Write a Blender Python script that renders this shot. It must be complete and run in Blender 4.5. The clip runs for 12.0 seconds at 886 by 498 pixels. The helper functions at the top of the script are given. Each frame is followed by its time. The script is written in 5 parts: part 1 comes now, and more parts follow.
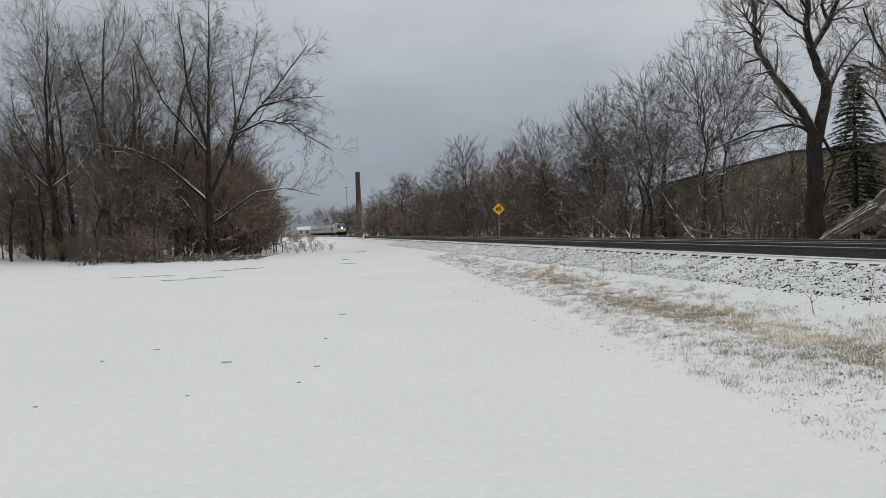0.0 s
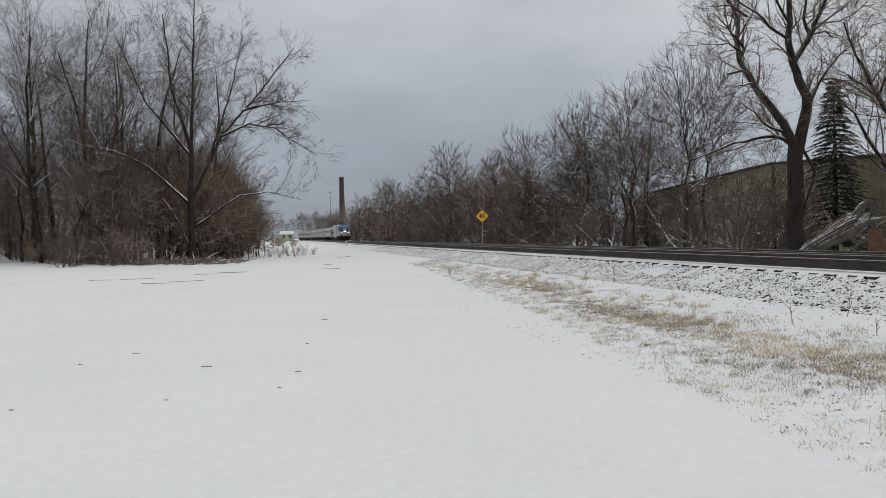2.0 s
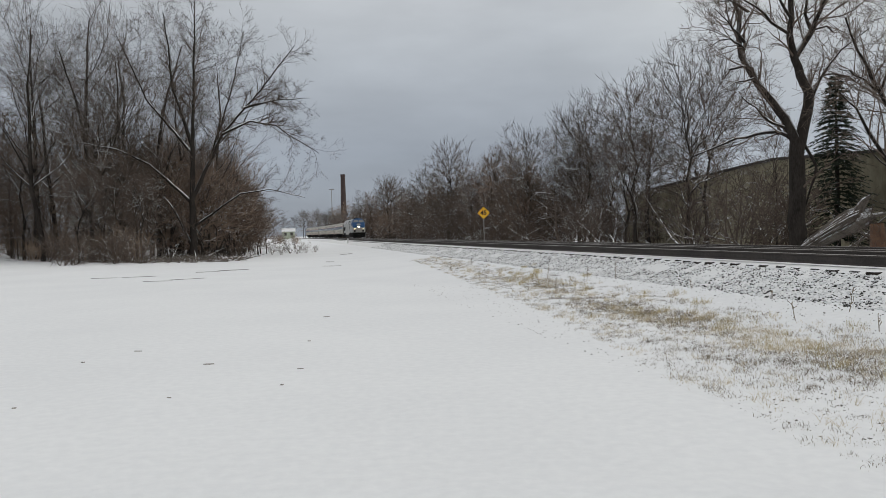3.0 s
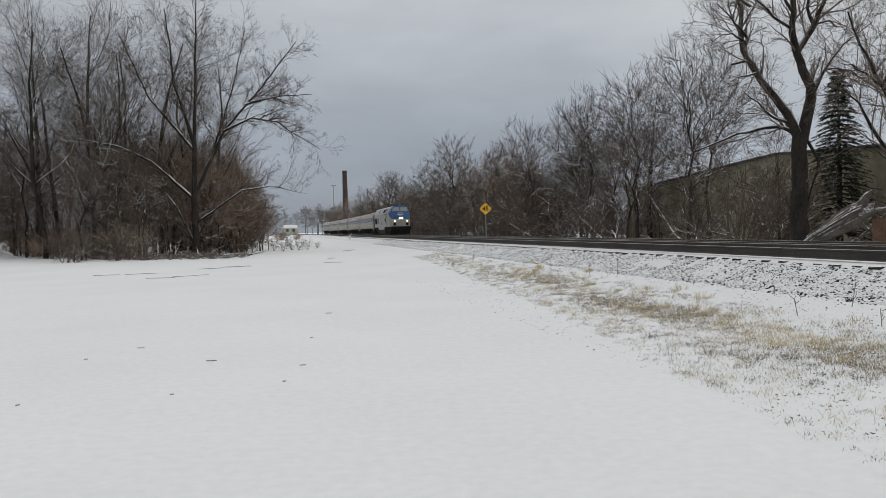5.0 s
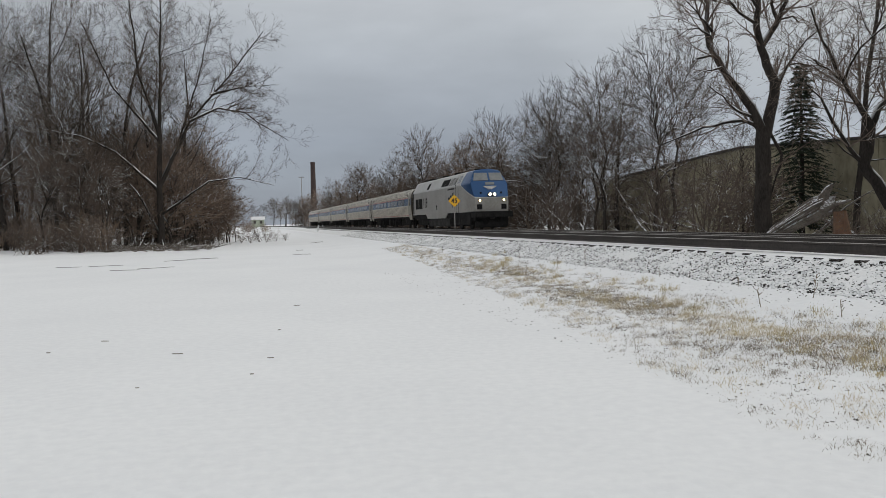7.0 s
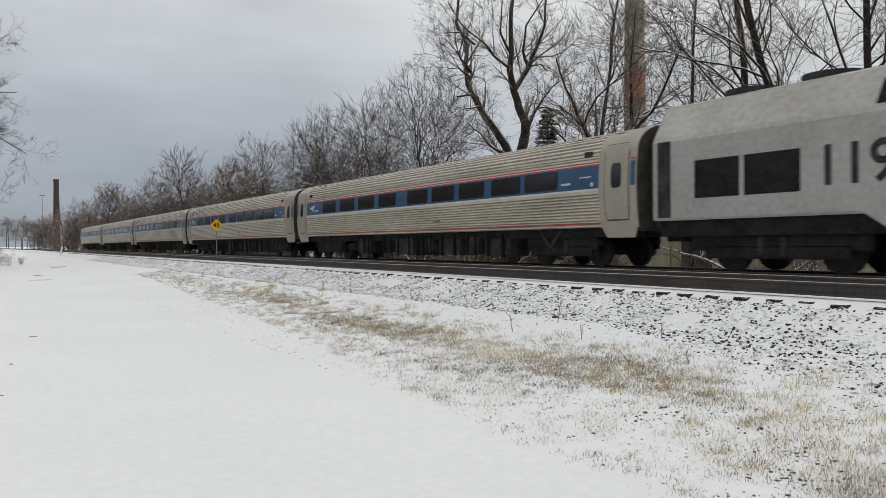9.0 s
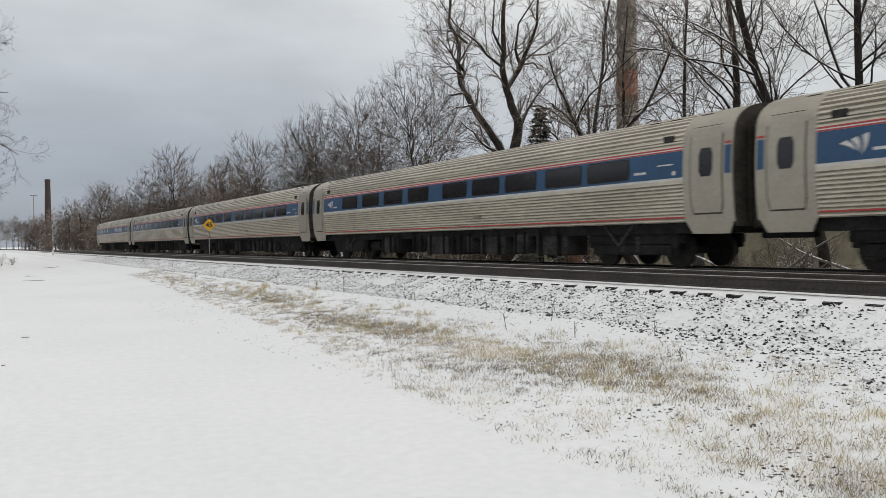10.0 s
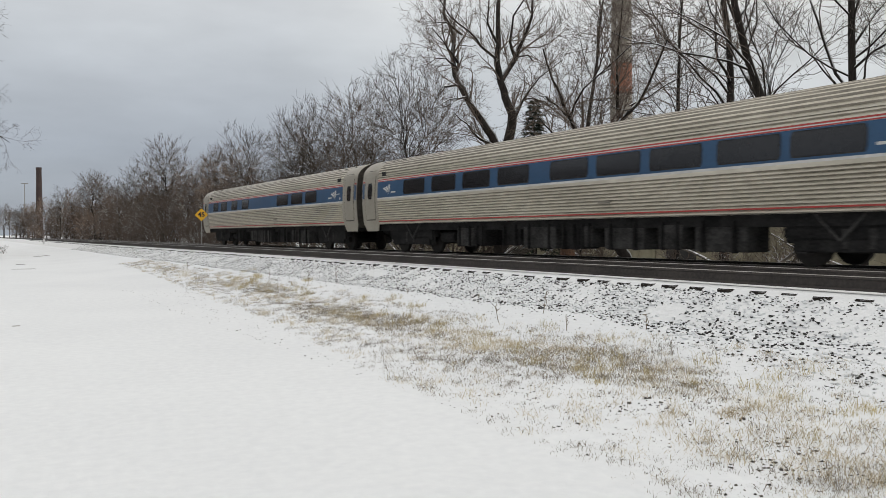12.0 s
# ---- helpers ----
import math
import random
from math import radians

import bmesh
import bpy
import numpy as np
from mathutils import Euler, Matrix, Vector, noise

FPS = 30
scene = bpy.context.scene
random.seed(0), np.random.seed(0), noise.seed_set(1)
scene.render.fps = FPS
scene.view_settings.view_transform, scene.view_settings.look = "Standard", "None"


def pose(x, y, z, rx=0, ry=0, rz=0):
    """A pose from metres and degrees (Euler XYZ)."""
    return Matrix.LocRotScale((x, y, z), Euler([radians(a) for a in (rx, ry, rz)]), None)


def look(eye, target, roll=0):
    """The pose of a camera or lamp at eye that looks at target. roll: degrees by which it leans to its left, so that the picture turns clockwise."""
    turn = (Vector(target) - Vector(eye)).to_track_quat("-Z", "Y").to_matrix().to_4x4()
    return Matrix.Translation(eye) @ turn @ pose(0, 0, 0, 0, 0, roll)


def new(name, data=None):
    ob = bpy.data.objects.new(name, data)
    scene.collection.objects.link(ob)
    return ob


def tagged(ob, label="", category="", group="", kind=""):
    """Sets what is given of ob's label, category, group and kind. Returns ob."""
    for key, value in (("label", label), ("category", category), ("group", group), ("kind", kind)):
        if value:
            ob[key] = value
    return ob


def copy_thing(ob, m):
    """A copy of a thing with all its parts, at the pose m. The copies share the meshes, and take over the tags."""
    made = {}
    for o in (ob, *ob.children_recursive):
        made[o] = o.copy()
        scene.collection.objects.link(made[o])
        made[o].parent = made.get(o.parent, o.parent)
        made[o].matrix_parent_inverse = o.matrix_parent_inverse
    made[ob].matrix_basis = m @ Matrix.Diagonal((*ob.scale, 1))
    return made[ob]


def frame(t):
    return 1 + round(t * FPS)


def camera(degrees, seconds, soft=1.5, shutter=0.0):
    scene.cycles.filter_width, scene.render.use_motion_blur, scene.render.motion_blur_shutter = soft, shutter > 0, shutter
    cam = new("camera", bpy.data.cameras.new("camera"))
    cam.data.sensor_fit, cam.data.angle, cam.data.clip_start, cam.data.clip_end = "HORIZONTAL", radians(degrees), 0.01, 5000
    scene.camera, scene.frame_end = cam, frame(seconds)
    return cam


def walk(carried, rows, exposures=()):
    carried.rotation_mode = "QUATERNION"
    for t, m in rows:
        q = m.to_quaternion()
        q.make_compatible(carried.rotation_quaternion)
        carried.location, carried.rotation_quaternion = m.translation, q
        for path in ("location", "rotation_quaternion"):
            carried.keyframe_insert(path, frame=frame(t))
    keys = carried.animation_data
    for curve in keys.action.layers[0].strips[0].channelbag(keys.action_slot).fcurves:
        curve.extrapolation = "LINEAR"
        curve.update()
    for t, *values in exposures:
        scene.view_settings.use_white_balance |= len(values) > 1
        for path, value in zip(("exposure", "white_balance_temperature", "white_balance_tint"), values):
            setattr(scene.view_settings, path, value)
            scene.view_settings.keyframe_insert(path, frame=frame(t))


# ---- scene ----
# The camera: held by hand at one spot, panning to its right after the train.
EYE = 1.6
cam = camera(57.9, 12.0, soft=0.8, shutter=0.1)
TURNS = [  # seconds, yaw, pitch, roll
    (0.0, 0.0, -1.36, 1.96), (0.5, -0.39, -1.62, 1.71), (1.0, -1.3, -1.42, 1.65), (1.5, -1.38, -1.12, 1.45),
    (2.0, -1.19, -0.94, 1.22), (2.5, -1.14, -1.22, 1.0), (3.0, -1.08, -1.16, 1.42), (5.0, -0.94, -1.44, 1.59),
    (5.5, -1.21, -1.68, 1.55), (6.0, -2.06, -1.85, 1.31), (6.5, -2.51, -1.97, 1.35), (7.0, -3.17, -2.07, 1.49),
    (7.5, -6.9, -1.95, 0.98), (7.7, -9.1, -2.0, 0.81), (9.3, -20.37, -0.29, 0.51), (9.5, -20.34, -0.32, 0.56),
    (10.0, -20.28, -0.52, 0.71), (10.5, -20.19, -0.55, 0.55), (11.0, -20.39, -0.72, 0.76), (11.5, -20.5, -1.0, 0.59),
    (12.0, -20.79, -1.1, 0.2)]
walk(cam, [(t, pose(0, 0, EYE, 90 + p, r, y)) for t, y, p, r in TURNS], [(0.0, -0.04, 6500, 10), (7.5, -0.05, 6500, 10), (9.3, 0.18, 6590, 10), (12.0, 0.22, 6630, 10)])

# The plan: s runs along the tracks, away from the camera, d across them, to their far side.
AL = 0.18075
TD = Vector((-math.sin(AL), math.cos(AL), 0))
TN = Vector((math.cos(AL), math.sin(AL), 0))
T1, T2 = 10.65, 16.32          # the middles of the two tracks
RAIL1, RAIL2 = 1.03, 0.87      # the tops of their rails
SPEED = 29.273


def bend(s):
    """The tracks turn gently to the left far away."""
    return 1.75e-4 * max(0.0, s - 150) ** 2


def W(s, d, z=0.0):
    v = TD * s + TN * (d - bend(s))
    return Vector((v.x, v.y, z))


def smooth(a, b, x):
    t = min(1.0, max(0.0, (x - a) / (b - a)))
    return t * t * (3 - 2 * t)


# ---- light ----
world = bpy.data.worlds.new("world")
scene.world = world
world.use_nodes = True
wn, wl = world.node_tree.nodes, world.node_tree.links
wn.clear()


def wnode(kind, **kw):
    n = wn.new(kind)
    for k, v in kw.items():
        if k in n.inputs:
            n.inputs[k].default_value = v
    return n


SUN_EL, SUN_AZ = 32.0, 115.0
sky = wn.new("ShaderNodeTexSky")
sky.sky_type, sky.sun_disc, sky.sun_elevation, sky.sun_rotation = "NISHITA", False, radians(SUN_EL), radians(SUN_AZ)
tc = wn.new("ShaderNodeTexCoord")
sep = wn.new("ShaderNodeSeparateXYZ")
wl.new(tc.outputs["Generated"], sep.inputs[0])
# overcast: grey blue low down, pale overhead
ramp = wn.new("ShaderNodeValToRGB")
wl.new(sep.outputs["Z"], ramp.inputs[0])
e = ramp.color_ramp.elements
e[0].position, e[0].color = 0.0, (0.33, 0.365, 0.412, 1)
e[1].position, e[1].color = 1.0, (0.84, 0.83, 0.80, 1)
for pos, col in ((0.10, (0.345, 0.38, 0.43, 1)), (0.22, (0.435, 0.462, 0.488, 1)), (0.42, (0.68, 0.69, 0.69, 1))):
    el = e.new(pos)
    el.color = col
mp = wn.new("ShaderNodeMapping")
mp.inputs["Scale"].default_value = (1.0, 1.0, 3.2)
wl.new(tc.outputs["Generated"], mp.inputs[0])
cloud = wnode("ShaderNodeTexNoise", Scale=2.3, Detail=6.0, Roughness=0.52)
wl.new(mp.outputs[0], cloud.inputs["Vector"])
cr = wn.new("ShaderNodeMapRange")
cr.inputs["From Min"].default_value, cr.inputs["From Max"].default_value = 0.32, 0.68
cr.inputs["To Min"].default_value, cr.inputs["To Max"].default_value = 0.84, 1.18
wl.new(cloud.outputs["Fac"], cr.inputs["Value"])
mul = wn.new("ShaderNodeVectorMath")
mul.operation = "MULTIPLY"
wl.new(ramp.outputs["Color"], mul.inputs[0])
wl.new(cr.outputs[0], mul.inputs[1])
side = wn.new("ShaderNodeMapRange")
side.inputs["From Min"].default_value, side.inputs["From Max"].default_value = 0.15, 0.80
wl.new(sep.outputs["X"], side.inputs["Value"])
tint = wn.new("ShaderNodeMix")
tint.data_type = "RGBA"
tint.inputs[6].default_value, tint.inputs[7].default_value = (1.0, 1.01, 1.03, 1), (1.62, 1.58, 1.50, 1)
wl.new(side.outputs[0], tint.inputs[0])
mul2 = wn.new("ShaderNodeVectorMath")
mul2.operation = "MULTIPLY"
wl.new(mul.outputs[0], mul2.inputs[0])
wl.new(tint.outputs[2], mul2.inputs[1])
bg1, bg2, mixw, wout = wnode("ShaderNodeBackground", Strength=1.0), wnode("ShaderNodeBackground", Strength=0.07), wnode("ShaderNodeMixShader", Fac=0.06), wn.new("ShaderNodeOutputWorld")
wl.new(mul2.outputs[0], bg1.inputs["Color"])
wl.new(sky.outputs[0], bg2.inputs["Color"])
wl.new(bg1.outputs[0], mixw.inputs[1])
wl.new(bg2.outputs[0], mixw.inputs[2])
wl.new(mixw.outputs[0], wout.inputs["Surface"])
sun = new("sun", bpy.data.lights.new("sun", "SUN"))
sun.data.energy, sun.data.angle, sun.data.color = 0.30, radians(40), (1.0, 0.97, 0.93)
az = radians(SUN_AZ)
sun.matrix_world = look((math.sin(az) * 50, math.cos(az) * 50, 50 * math.tan(radians(SUN_EL))), (0, 0, 0))


# ---- materials ----
def material(name, color, rough=0.8, metal=0.0, second=None, scale=4.0, grain=40.0, bump=0.0, amount=0.5, spec=None, stretch=(1, 1, 1), object_random=0.0, coords="Object"):
    """A surface with variation at two scales: stains (scale) and grain."""
    m = bpy.data.materials.new(name)
    m.use_nodes = True
    n, l = m.node_tree.nodes, m.node_tree.links
    b = n["Principled BSDF"]
    b.inputs["Roughness"].default_value, b.inputs["Metallic"].default_value = rough, metal
    if spec is not None:
        b.inputs["Specular IOR Level"].default_value = spec
    second = second or tuple(c * 0.7 for c in color)
    t = n.new("ShaderNodeTexCoord")
    mapping = n.new("ShaderNodeMapping")
    mapping.inputs["Scale"].default_value = stretch
    l.new(t.outputs[coords], mapping.inputs[0])
    n1, n2 = n.new("ShaderNodeTexNoise"), n.new("ShaderNodeTexNoise")
    n1.inputs["Scale"].default_value, n1.inputs["Detail"].default_value = scale, 5
    n2.inputs["Scale"].default_value, n2.inputs["Detail"].default_value = grain, 3
    l.new(mapping.outputs[0], n1.inputs["Vector"])
    l.new(mapping.outputs[0], n2.inputs["Vector"])
    add = n.new("ShaderNodeMath")
    add.operation = "ADD"
    l.new(n1.outputs["Fac"], add.inputs[0])
    l.new(n2.outputs["Fac"], add.inputs[1])
    rng = n.new("ShaderNodeMapRange")
    rng.inputs["From Min"].default_value, rng.inputs["From Max"].default_value = 0.75, 1.25
    rng.inputs["To Max"].default_value = amount * 2
    l.new(add.outputs[0], rng.inputs["Value"])
    mix = n.new("ShaderNodeMix")
    mix.data_type = "RGBA"
    mix.inputs[6].default_value, mix.inputs[7].default_value = (*color, 1), (*second, 1)
    l.new(rng.outputs[0], mix.inputs[0])
    out = mix.outputs[2]
    if object_random:
        info = n.new("ShaderNodeObjectInfo")
        hsv = n.new("ShaderNodeHueSaturation")
        r2 = n.new("ShaderNodeMapRange")
        r2.inputs["To Min"].default_value, r2.inputs["To Max"].default_value = 1 - object_random, 1 + object_random
        l.new(info.outputs["Random"], r2.inputs["Value"])
        l.new(r2.outputs[0], hsv.inputs["Value"])
        l.new(out, hsv.inputs["Color"])
        out = hsv.outputs[0]
    l.new(out, b.inputs["Base Color"])
    if bump:
        bp = n.new("ShaderNodeBump")
        bp.inputs["Strength"].default_value, bp.inputs["Distance"].default_value = 0.6, bump
        l.new(add.outputs[0], bp.inputs["Height"])
        l.new(bp.outputs[0], b.inputs["Normal"])
    return m


def snowed(m, low=0.35, high=0.75, patch=3.0, cover=0.5):
    """Snow that lies on what faces up, in patches, over the material m."""
    n, l = m.node_tree.nodes, m.node_tree.links
    b = n["Principled BSDF"]
    base = b.inputs["Base Color"].links[0].from_socket
    g = n.new("ShaderNodeNewGeometry")
    sp = n.new("ShaderNodeSeparateXYZ")
    l.new(g.outputs["Normal"], sp.inputs[0])
    up = n.new("ShaderNodeMapRange")
    up.inputs["From Min"].default_value, up.inputs["From Max"].default_value = low, high
    l.new(sp.outputs["Z"], up.inputs["Value"])
    ns = n.new("ShaderNodeTexNoise")
    ns.inputs["Scale"].default_value, ns.inputs["Detail"].default_value = patch, 3
    l.new(g.outputs["Position"], ns.inputs["Vector"])
    cut = n.new("ShaderNodeMapRange")
    cut.inputs["From Min"].default_value, cut.inputs["From Max"].default_value = 0.98 - cover, 1.08 - cover
    l.new(ns.outputs["Fac"], cut.inputs["Value"])
    both = n.new("ShaderNodeMath")
    both.operation = "MULTIPLY"
    l.new(up.outputs[0], both.inputs[0])
    l.new(cut.outputs[0], both.inputs[1])
    mix = n.new("ShaderNodeMix")
    mix.data_type = "RGBA"
    mix.inputs[7].default_value = (0.82, 0.84, 0.86, 1)
    l.new(both.outputs[0], mix.inputs[0])
    l.new(base, mix.inputs[6])
    l.new(mix.outputs[2], b.inputs["Base Color"])
    return m


SNOW = material("snow", (0.80, 0.815, 0.83), 0.75, second=(0.74, 0.755, 0.775), scale=0.25, grain=9.0, bump=0.02, amount=0.5)
BARK = snowed(material("bark", (0.050, 0.043, 0.038), 0.95, second=(0.022, 0.019, 0.017), scale=3.0, grain=22, bump=0.05, object_random=0.25, spec=0.1, stretch=(1, 1, 0.3)), 0.25, 0.6, 1.3, 0.60)
TWIG = snowed(material("twig", (0.15, 0.12, 0.099), 0.95, second=(0.075, 0.059, 0.05), scale=1.0, grain=10, object_random=0.3, spec=0.1), 0.4, 0.85, 0.8, 0.46)
GREYTWIG = snowed(material("grey_twig", (0.125, 0.108, 0.094), 0.95, second=(0.06, 0.052, 0.046), scale=1.0, grain=10, object_random=0.3, spec=0.1), 0.4, 0.85, 0.8, 0.48)
REDTWIG = snowed(material("red_twig", (0.20, 0.148, 0.115), 0.9, second=(0.11, 0.083, 0.067), scale=1.0, grain=10, object_random=0.35, spec=0.1), 0.45, 0.9, 0.9, 0.45)
DARKTWIG = snowed(material("dark_twig", (0.085, 0.064, 0.052), 0.95, second=(0.045, 0.035, 0.03), scale=1.0, grain=10, object_random=0.3, spec=0.1), 0.4, 0.85, 0.8, 0.46)
BRUSH = snowed(material("brush_twig", (0.28, 0.205, 0.15), 0.9, second=(0.15, 0.112, 0.084), scale=1.0, grain=10, object_random=0.4, spec=0.1), 0.35, 0.85, 0.9, 0.5)
NEEDLE = snowed(material("needle", (0.035, 0.045, 0.03), 0.9, second=(0.018, 0.025, 0.018), scale=3.0, grain=20, spec=0.1), 0.45, 0.95, 3.5, 0.37)
RUST = material("rail_rust", (0.058, 0.049, 0.044), 0.85, second=(0.03, 0.026, 0.024), scale=1.2, grain=18, amount=0.5)
RAILTOP = material("rail_head", (0.42, 0.40, 0.38), 0.45, 0.7, second=(0.28, 0.26, 0.24), scale=2, grain=30)
TIE = snowed(material("tie_wood", (0.05, 0.042, 0.036), 0.9, second=(0.02, 0.017, 0.015), spec=0.1, scale=6, grain=60, bump=0.01), 0.55, 0.85, 2.0, 0.78)
STONE = material("ballast_stone", (0.06, 0.057, 0.054), 0.95, second=(0.025, 0.024, 0.023), scale=8, grain=60, bump=0.01, spec=0.1)
MUD = material("mud", (0.11, 0.095, 0.08), 0.8, second=(0.055, 0.048, 0.042), scale=5, grain=30)


# ---- building helpers ----
def part(name, bm, mat, parent=None, label=""):
    me = bpy.data.meshes.new(name)
    bm.to_mesh(me)
    bm.free()
    return mesh_part(name, me, mat, parent, label)


def mesh_part(name, me, mat, parent=None, label=""):
    for m in mat if isinstance(mat, (list, tuple)) else (mat,):
        me.materials.append(m)
    ob = new(name, me)
    if parent is not None:
        ob.parent = parent
    if label:
        tagged(ob, label)
    return ob


def raw(name, verts, faces, mat, parent=None, label=""):
    me = bpy.data.meshes.new(name)
    me.from_pydata(verts, [], faces)
    me.update()
    return mesh_part(name, me, mat, parent, label)


def empty(name, m=None):
    ob = new(name)
    if m is not None:
        ob.matrix_world = m
    return ob


def box(bm, x0, x1, y0, y1, z0, z1, bevel=0.0):
    vs = bmesh.ops.create_cube(bm, size=1)["verts"]
    for v in vs:
        v.co = Vector(((x0 + x1) / 2 + v.co.x * (x1 - x0), (y0 + y1) / 2 + v.co.y * (y1 - y0), (z0 + z1) / 2 + v.co.z * (z1 - z0)))
    if bevel:
        es = list({e for v in vs for e in v.link_edges})
        bmesh.ops.bevel(bm, geom=es, offset=bevel, segments=2, affect="EDGES")
    return bm


def boxes(*rows, bevel=0.0):
    bm = bmesh.new()
    for r in rows:
        box(bm, *r, bevel=bevel)
    return bm


def tube(verts, faces, path, radii, sides):
    """A tapered tube along a path, added to the lists."""
    base = len(verts)
    n = len(path)
    side = None
    for i, (p, r) in enumerate(zip(path, radii)):
        t = (path[min(i + 1, n - 1)] - path[max(i - 1, 0)])
        t = t.normalized() if t.length > 1e-9 else Vector((0, 0, 1))
        if side is None:
            side = t.orthogonal().normalized()
        side = (side - t * side.dot(t))
        side = side.normalized() if side.length > 1e-6 else t.orthogonal().normalized()
        up = t.cross(side)
        for k in range(sides):
            a = math.tau * k / sides
            verts.append(p + side * (r * math.cos(a)) + up * (r * math.sin(a)))
    for i in range(n - 1):
        for k in range(sides):
            a, b = base + i * sides + k, base + i * sides + (k + 1) % sides
            faces.append((a, b, b + sides, a + sides))


def cylinder(bm, p, q, r, sides=12, r2=None):
    verts, faces = [], []
    p, q = Vector(p), Vector(q)
    tube(verts, faces, [p, q], [r, r if r2 is None else r2], sides)
    bv = [bm.verts.new(v) for v in verts]
    for f in faces:
        bm.faces.new([bv[i] for i in f])
    bm.faces.new([bv[i] for i in range(sides)][::-1])
    bm.faces.new([bv[sides + i] for i in range(sides)])
    return bm


# ---- ground ----
def ground_z(s, d):
    """The verge rises to the ballast, and falls behind the second track."""
    d2 = d
    z = 0.12 * smooth(4.2, 6.2, d2) + 0.27 * smooth(6.0, 8.4, d2)
    z += 0.10 * smooth(9, 12, d2) - 0.45 * smooth(19.5, 23, d2)
    rise = smooth(90, 190, s) * smooth(-30, 4, d)
    z += 0.35 * rise * (1 - smooth(4, 8, d2))
    z += 0.35 * smooth(-20, -60, d) + 0.25 * smooth(45, 75, s) * smooth(-8, -25, d)
    return z


def steps(a, b, step, far_a, far_b, grow=1.35):
    xs = list(np.arange(a, b + 1e-6, step))
    x, st = b, step
    while x < far_b:
        st *= grow
        x += st
        xs.append(x)
    x, st = a, step
    while x > far_a:
        st *= grow
        x -= st
        xs.insert(0, x)
    return xs


def ground():
    ss, ds = steps(-4, 60, 0.5, -500, 3200), steps(-14, 24, 0.5, -2200, 2200)
    verts = []
    for s in ss:
        for d in ds:
            z = ground_z(s, d)
            if -40 < s < 200 and -80 < d < 40:
                v = TD * s + TN * d
                z += 0.035 * (noise.noise(v * 0.35)) + 0.012 * noise.noise(v * 1.6) + 0.10 * noise.noise(v * 0.06) * (1 - smooth(3, 6, d))
            verts.append(W(s, d, z) if abs(d) < 60 else W(min(s, 400), d, z) + TD * max(0, s - 400))
    n = len(ds)
    faces = [(i * n + j, i * n + j + 1, (i + 1) * n + j + 1, (i + 1) * n + j) for i in range(len(ss) - 1) for j in range(n - 1)]
    faces = [f[::-1] for f in faces]
    ob = raw("ground", verts, faces, SNOW)
    for p in ob.data.polygons:
        p.use_smooth = True
    tagged(ob, "flat open ground under a thin cover of fresh snow", "ground", kind="structure")


ground()


# ---- the two tracks ----
def sweep(name, profile, d, z, s_list, mats, parent, top=None):
    verts, faces = [], []
    n = len(profile)
    for s in s_list:
        for dy, dz in profile:
            verts.append(W(s, d + dy, z + dz))
    for i in range(len(s_list) - 1):
        for k in range(n):
            a, b = i * n + k, i * n + (k + 1) % n
            faces.append((a, b, b + n, a + n))
    ob = raw(name, verts, faces, mats, parent)
    if top is not None:
        for i, p in enumerate(ob.data.polygons):
            if i % n in top:
                p.material_index = 1
    return ob


def track(d, z, name, label, s_list, tie_step, tie_count):
    root = empty(name)
    tagged(root, label, "railway track", kind="structure")
    rail = [(-0.07, -0.186), (0.07, -0.186), (0.07, -0.172), (0.012, -0.15), (0.012, -0.045), (0.037, -0.034), (0.037, -0.006),
            (0.028, 0.0), (-0.028, 0.0), (-0.037, -0.006), (-0.037, -0.034), (-0.012, -0.045), (-0.012, -0.15), (-0.07, -0.172)]
    for k in (-1, 1):
        sweep("rail", rail, d + k * 0.753, z, s_list, [RUST, RAILTOP], root, (6, 7, 8))
    # the bed: dark bare stones beside the rails, snow on the shoulders
    rng = random.Random(3)
    bm = bmesh.new()
    box(bm, -0.115, 0.115, -1.3, 1.3, -0.16, 0.0, bevel=0.012)
    me = bpy.data.meshes.new("tie")
    bm.to_mesh(me)
    bm.free()
    me.materials.append(TIE)
    for i in range(tie_count):
        s = -3 + i * tie_step + rng.uniform(-0.02, 0.02)
        ob = new("tie", me)
        ob.parent = root
        v = W(s, d + rng.uniform(-0.05, 0.05), z - 0.232 + rng.uniform(-0.014, 0.006))
        ob.matrix_world = pose(*v, 0, rng.uniform(-1.0, 1.0), math.degrees(AL) + 90 + rng.uniform(-1.2, 1.2) + 0) @ pose(0, 0, 0, 0, 0, 0)
    return root


FAR = [-80, -40, -10] + list(range(0, 150, 10)) + list(range(150, 620, 12))
track(T1, RAIL1, "track_near", "empty railway track with rusty rails on snow-dusted wooden ties", FAR, 0.51, 280)
track(T2, RAIL2, "track_far", "second railway track with rusty rails that carries the train", FAR, 0.51, 160)


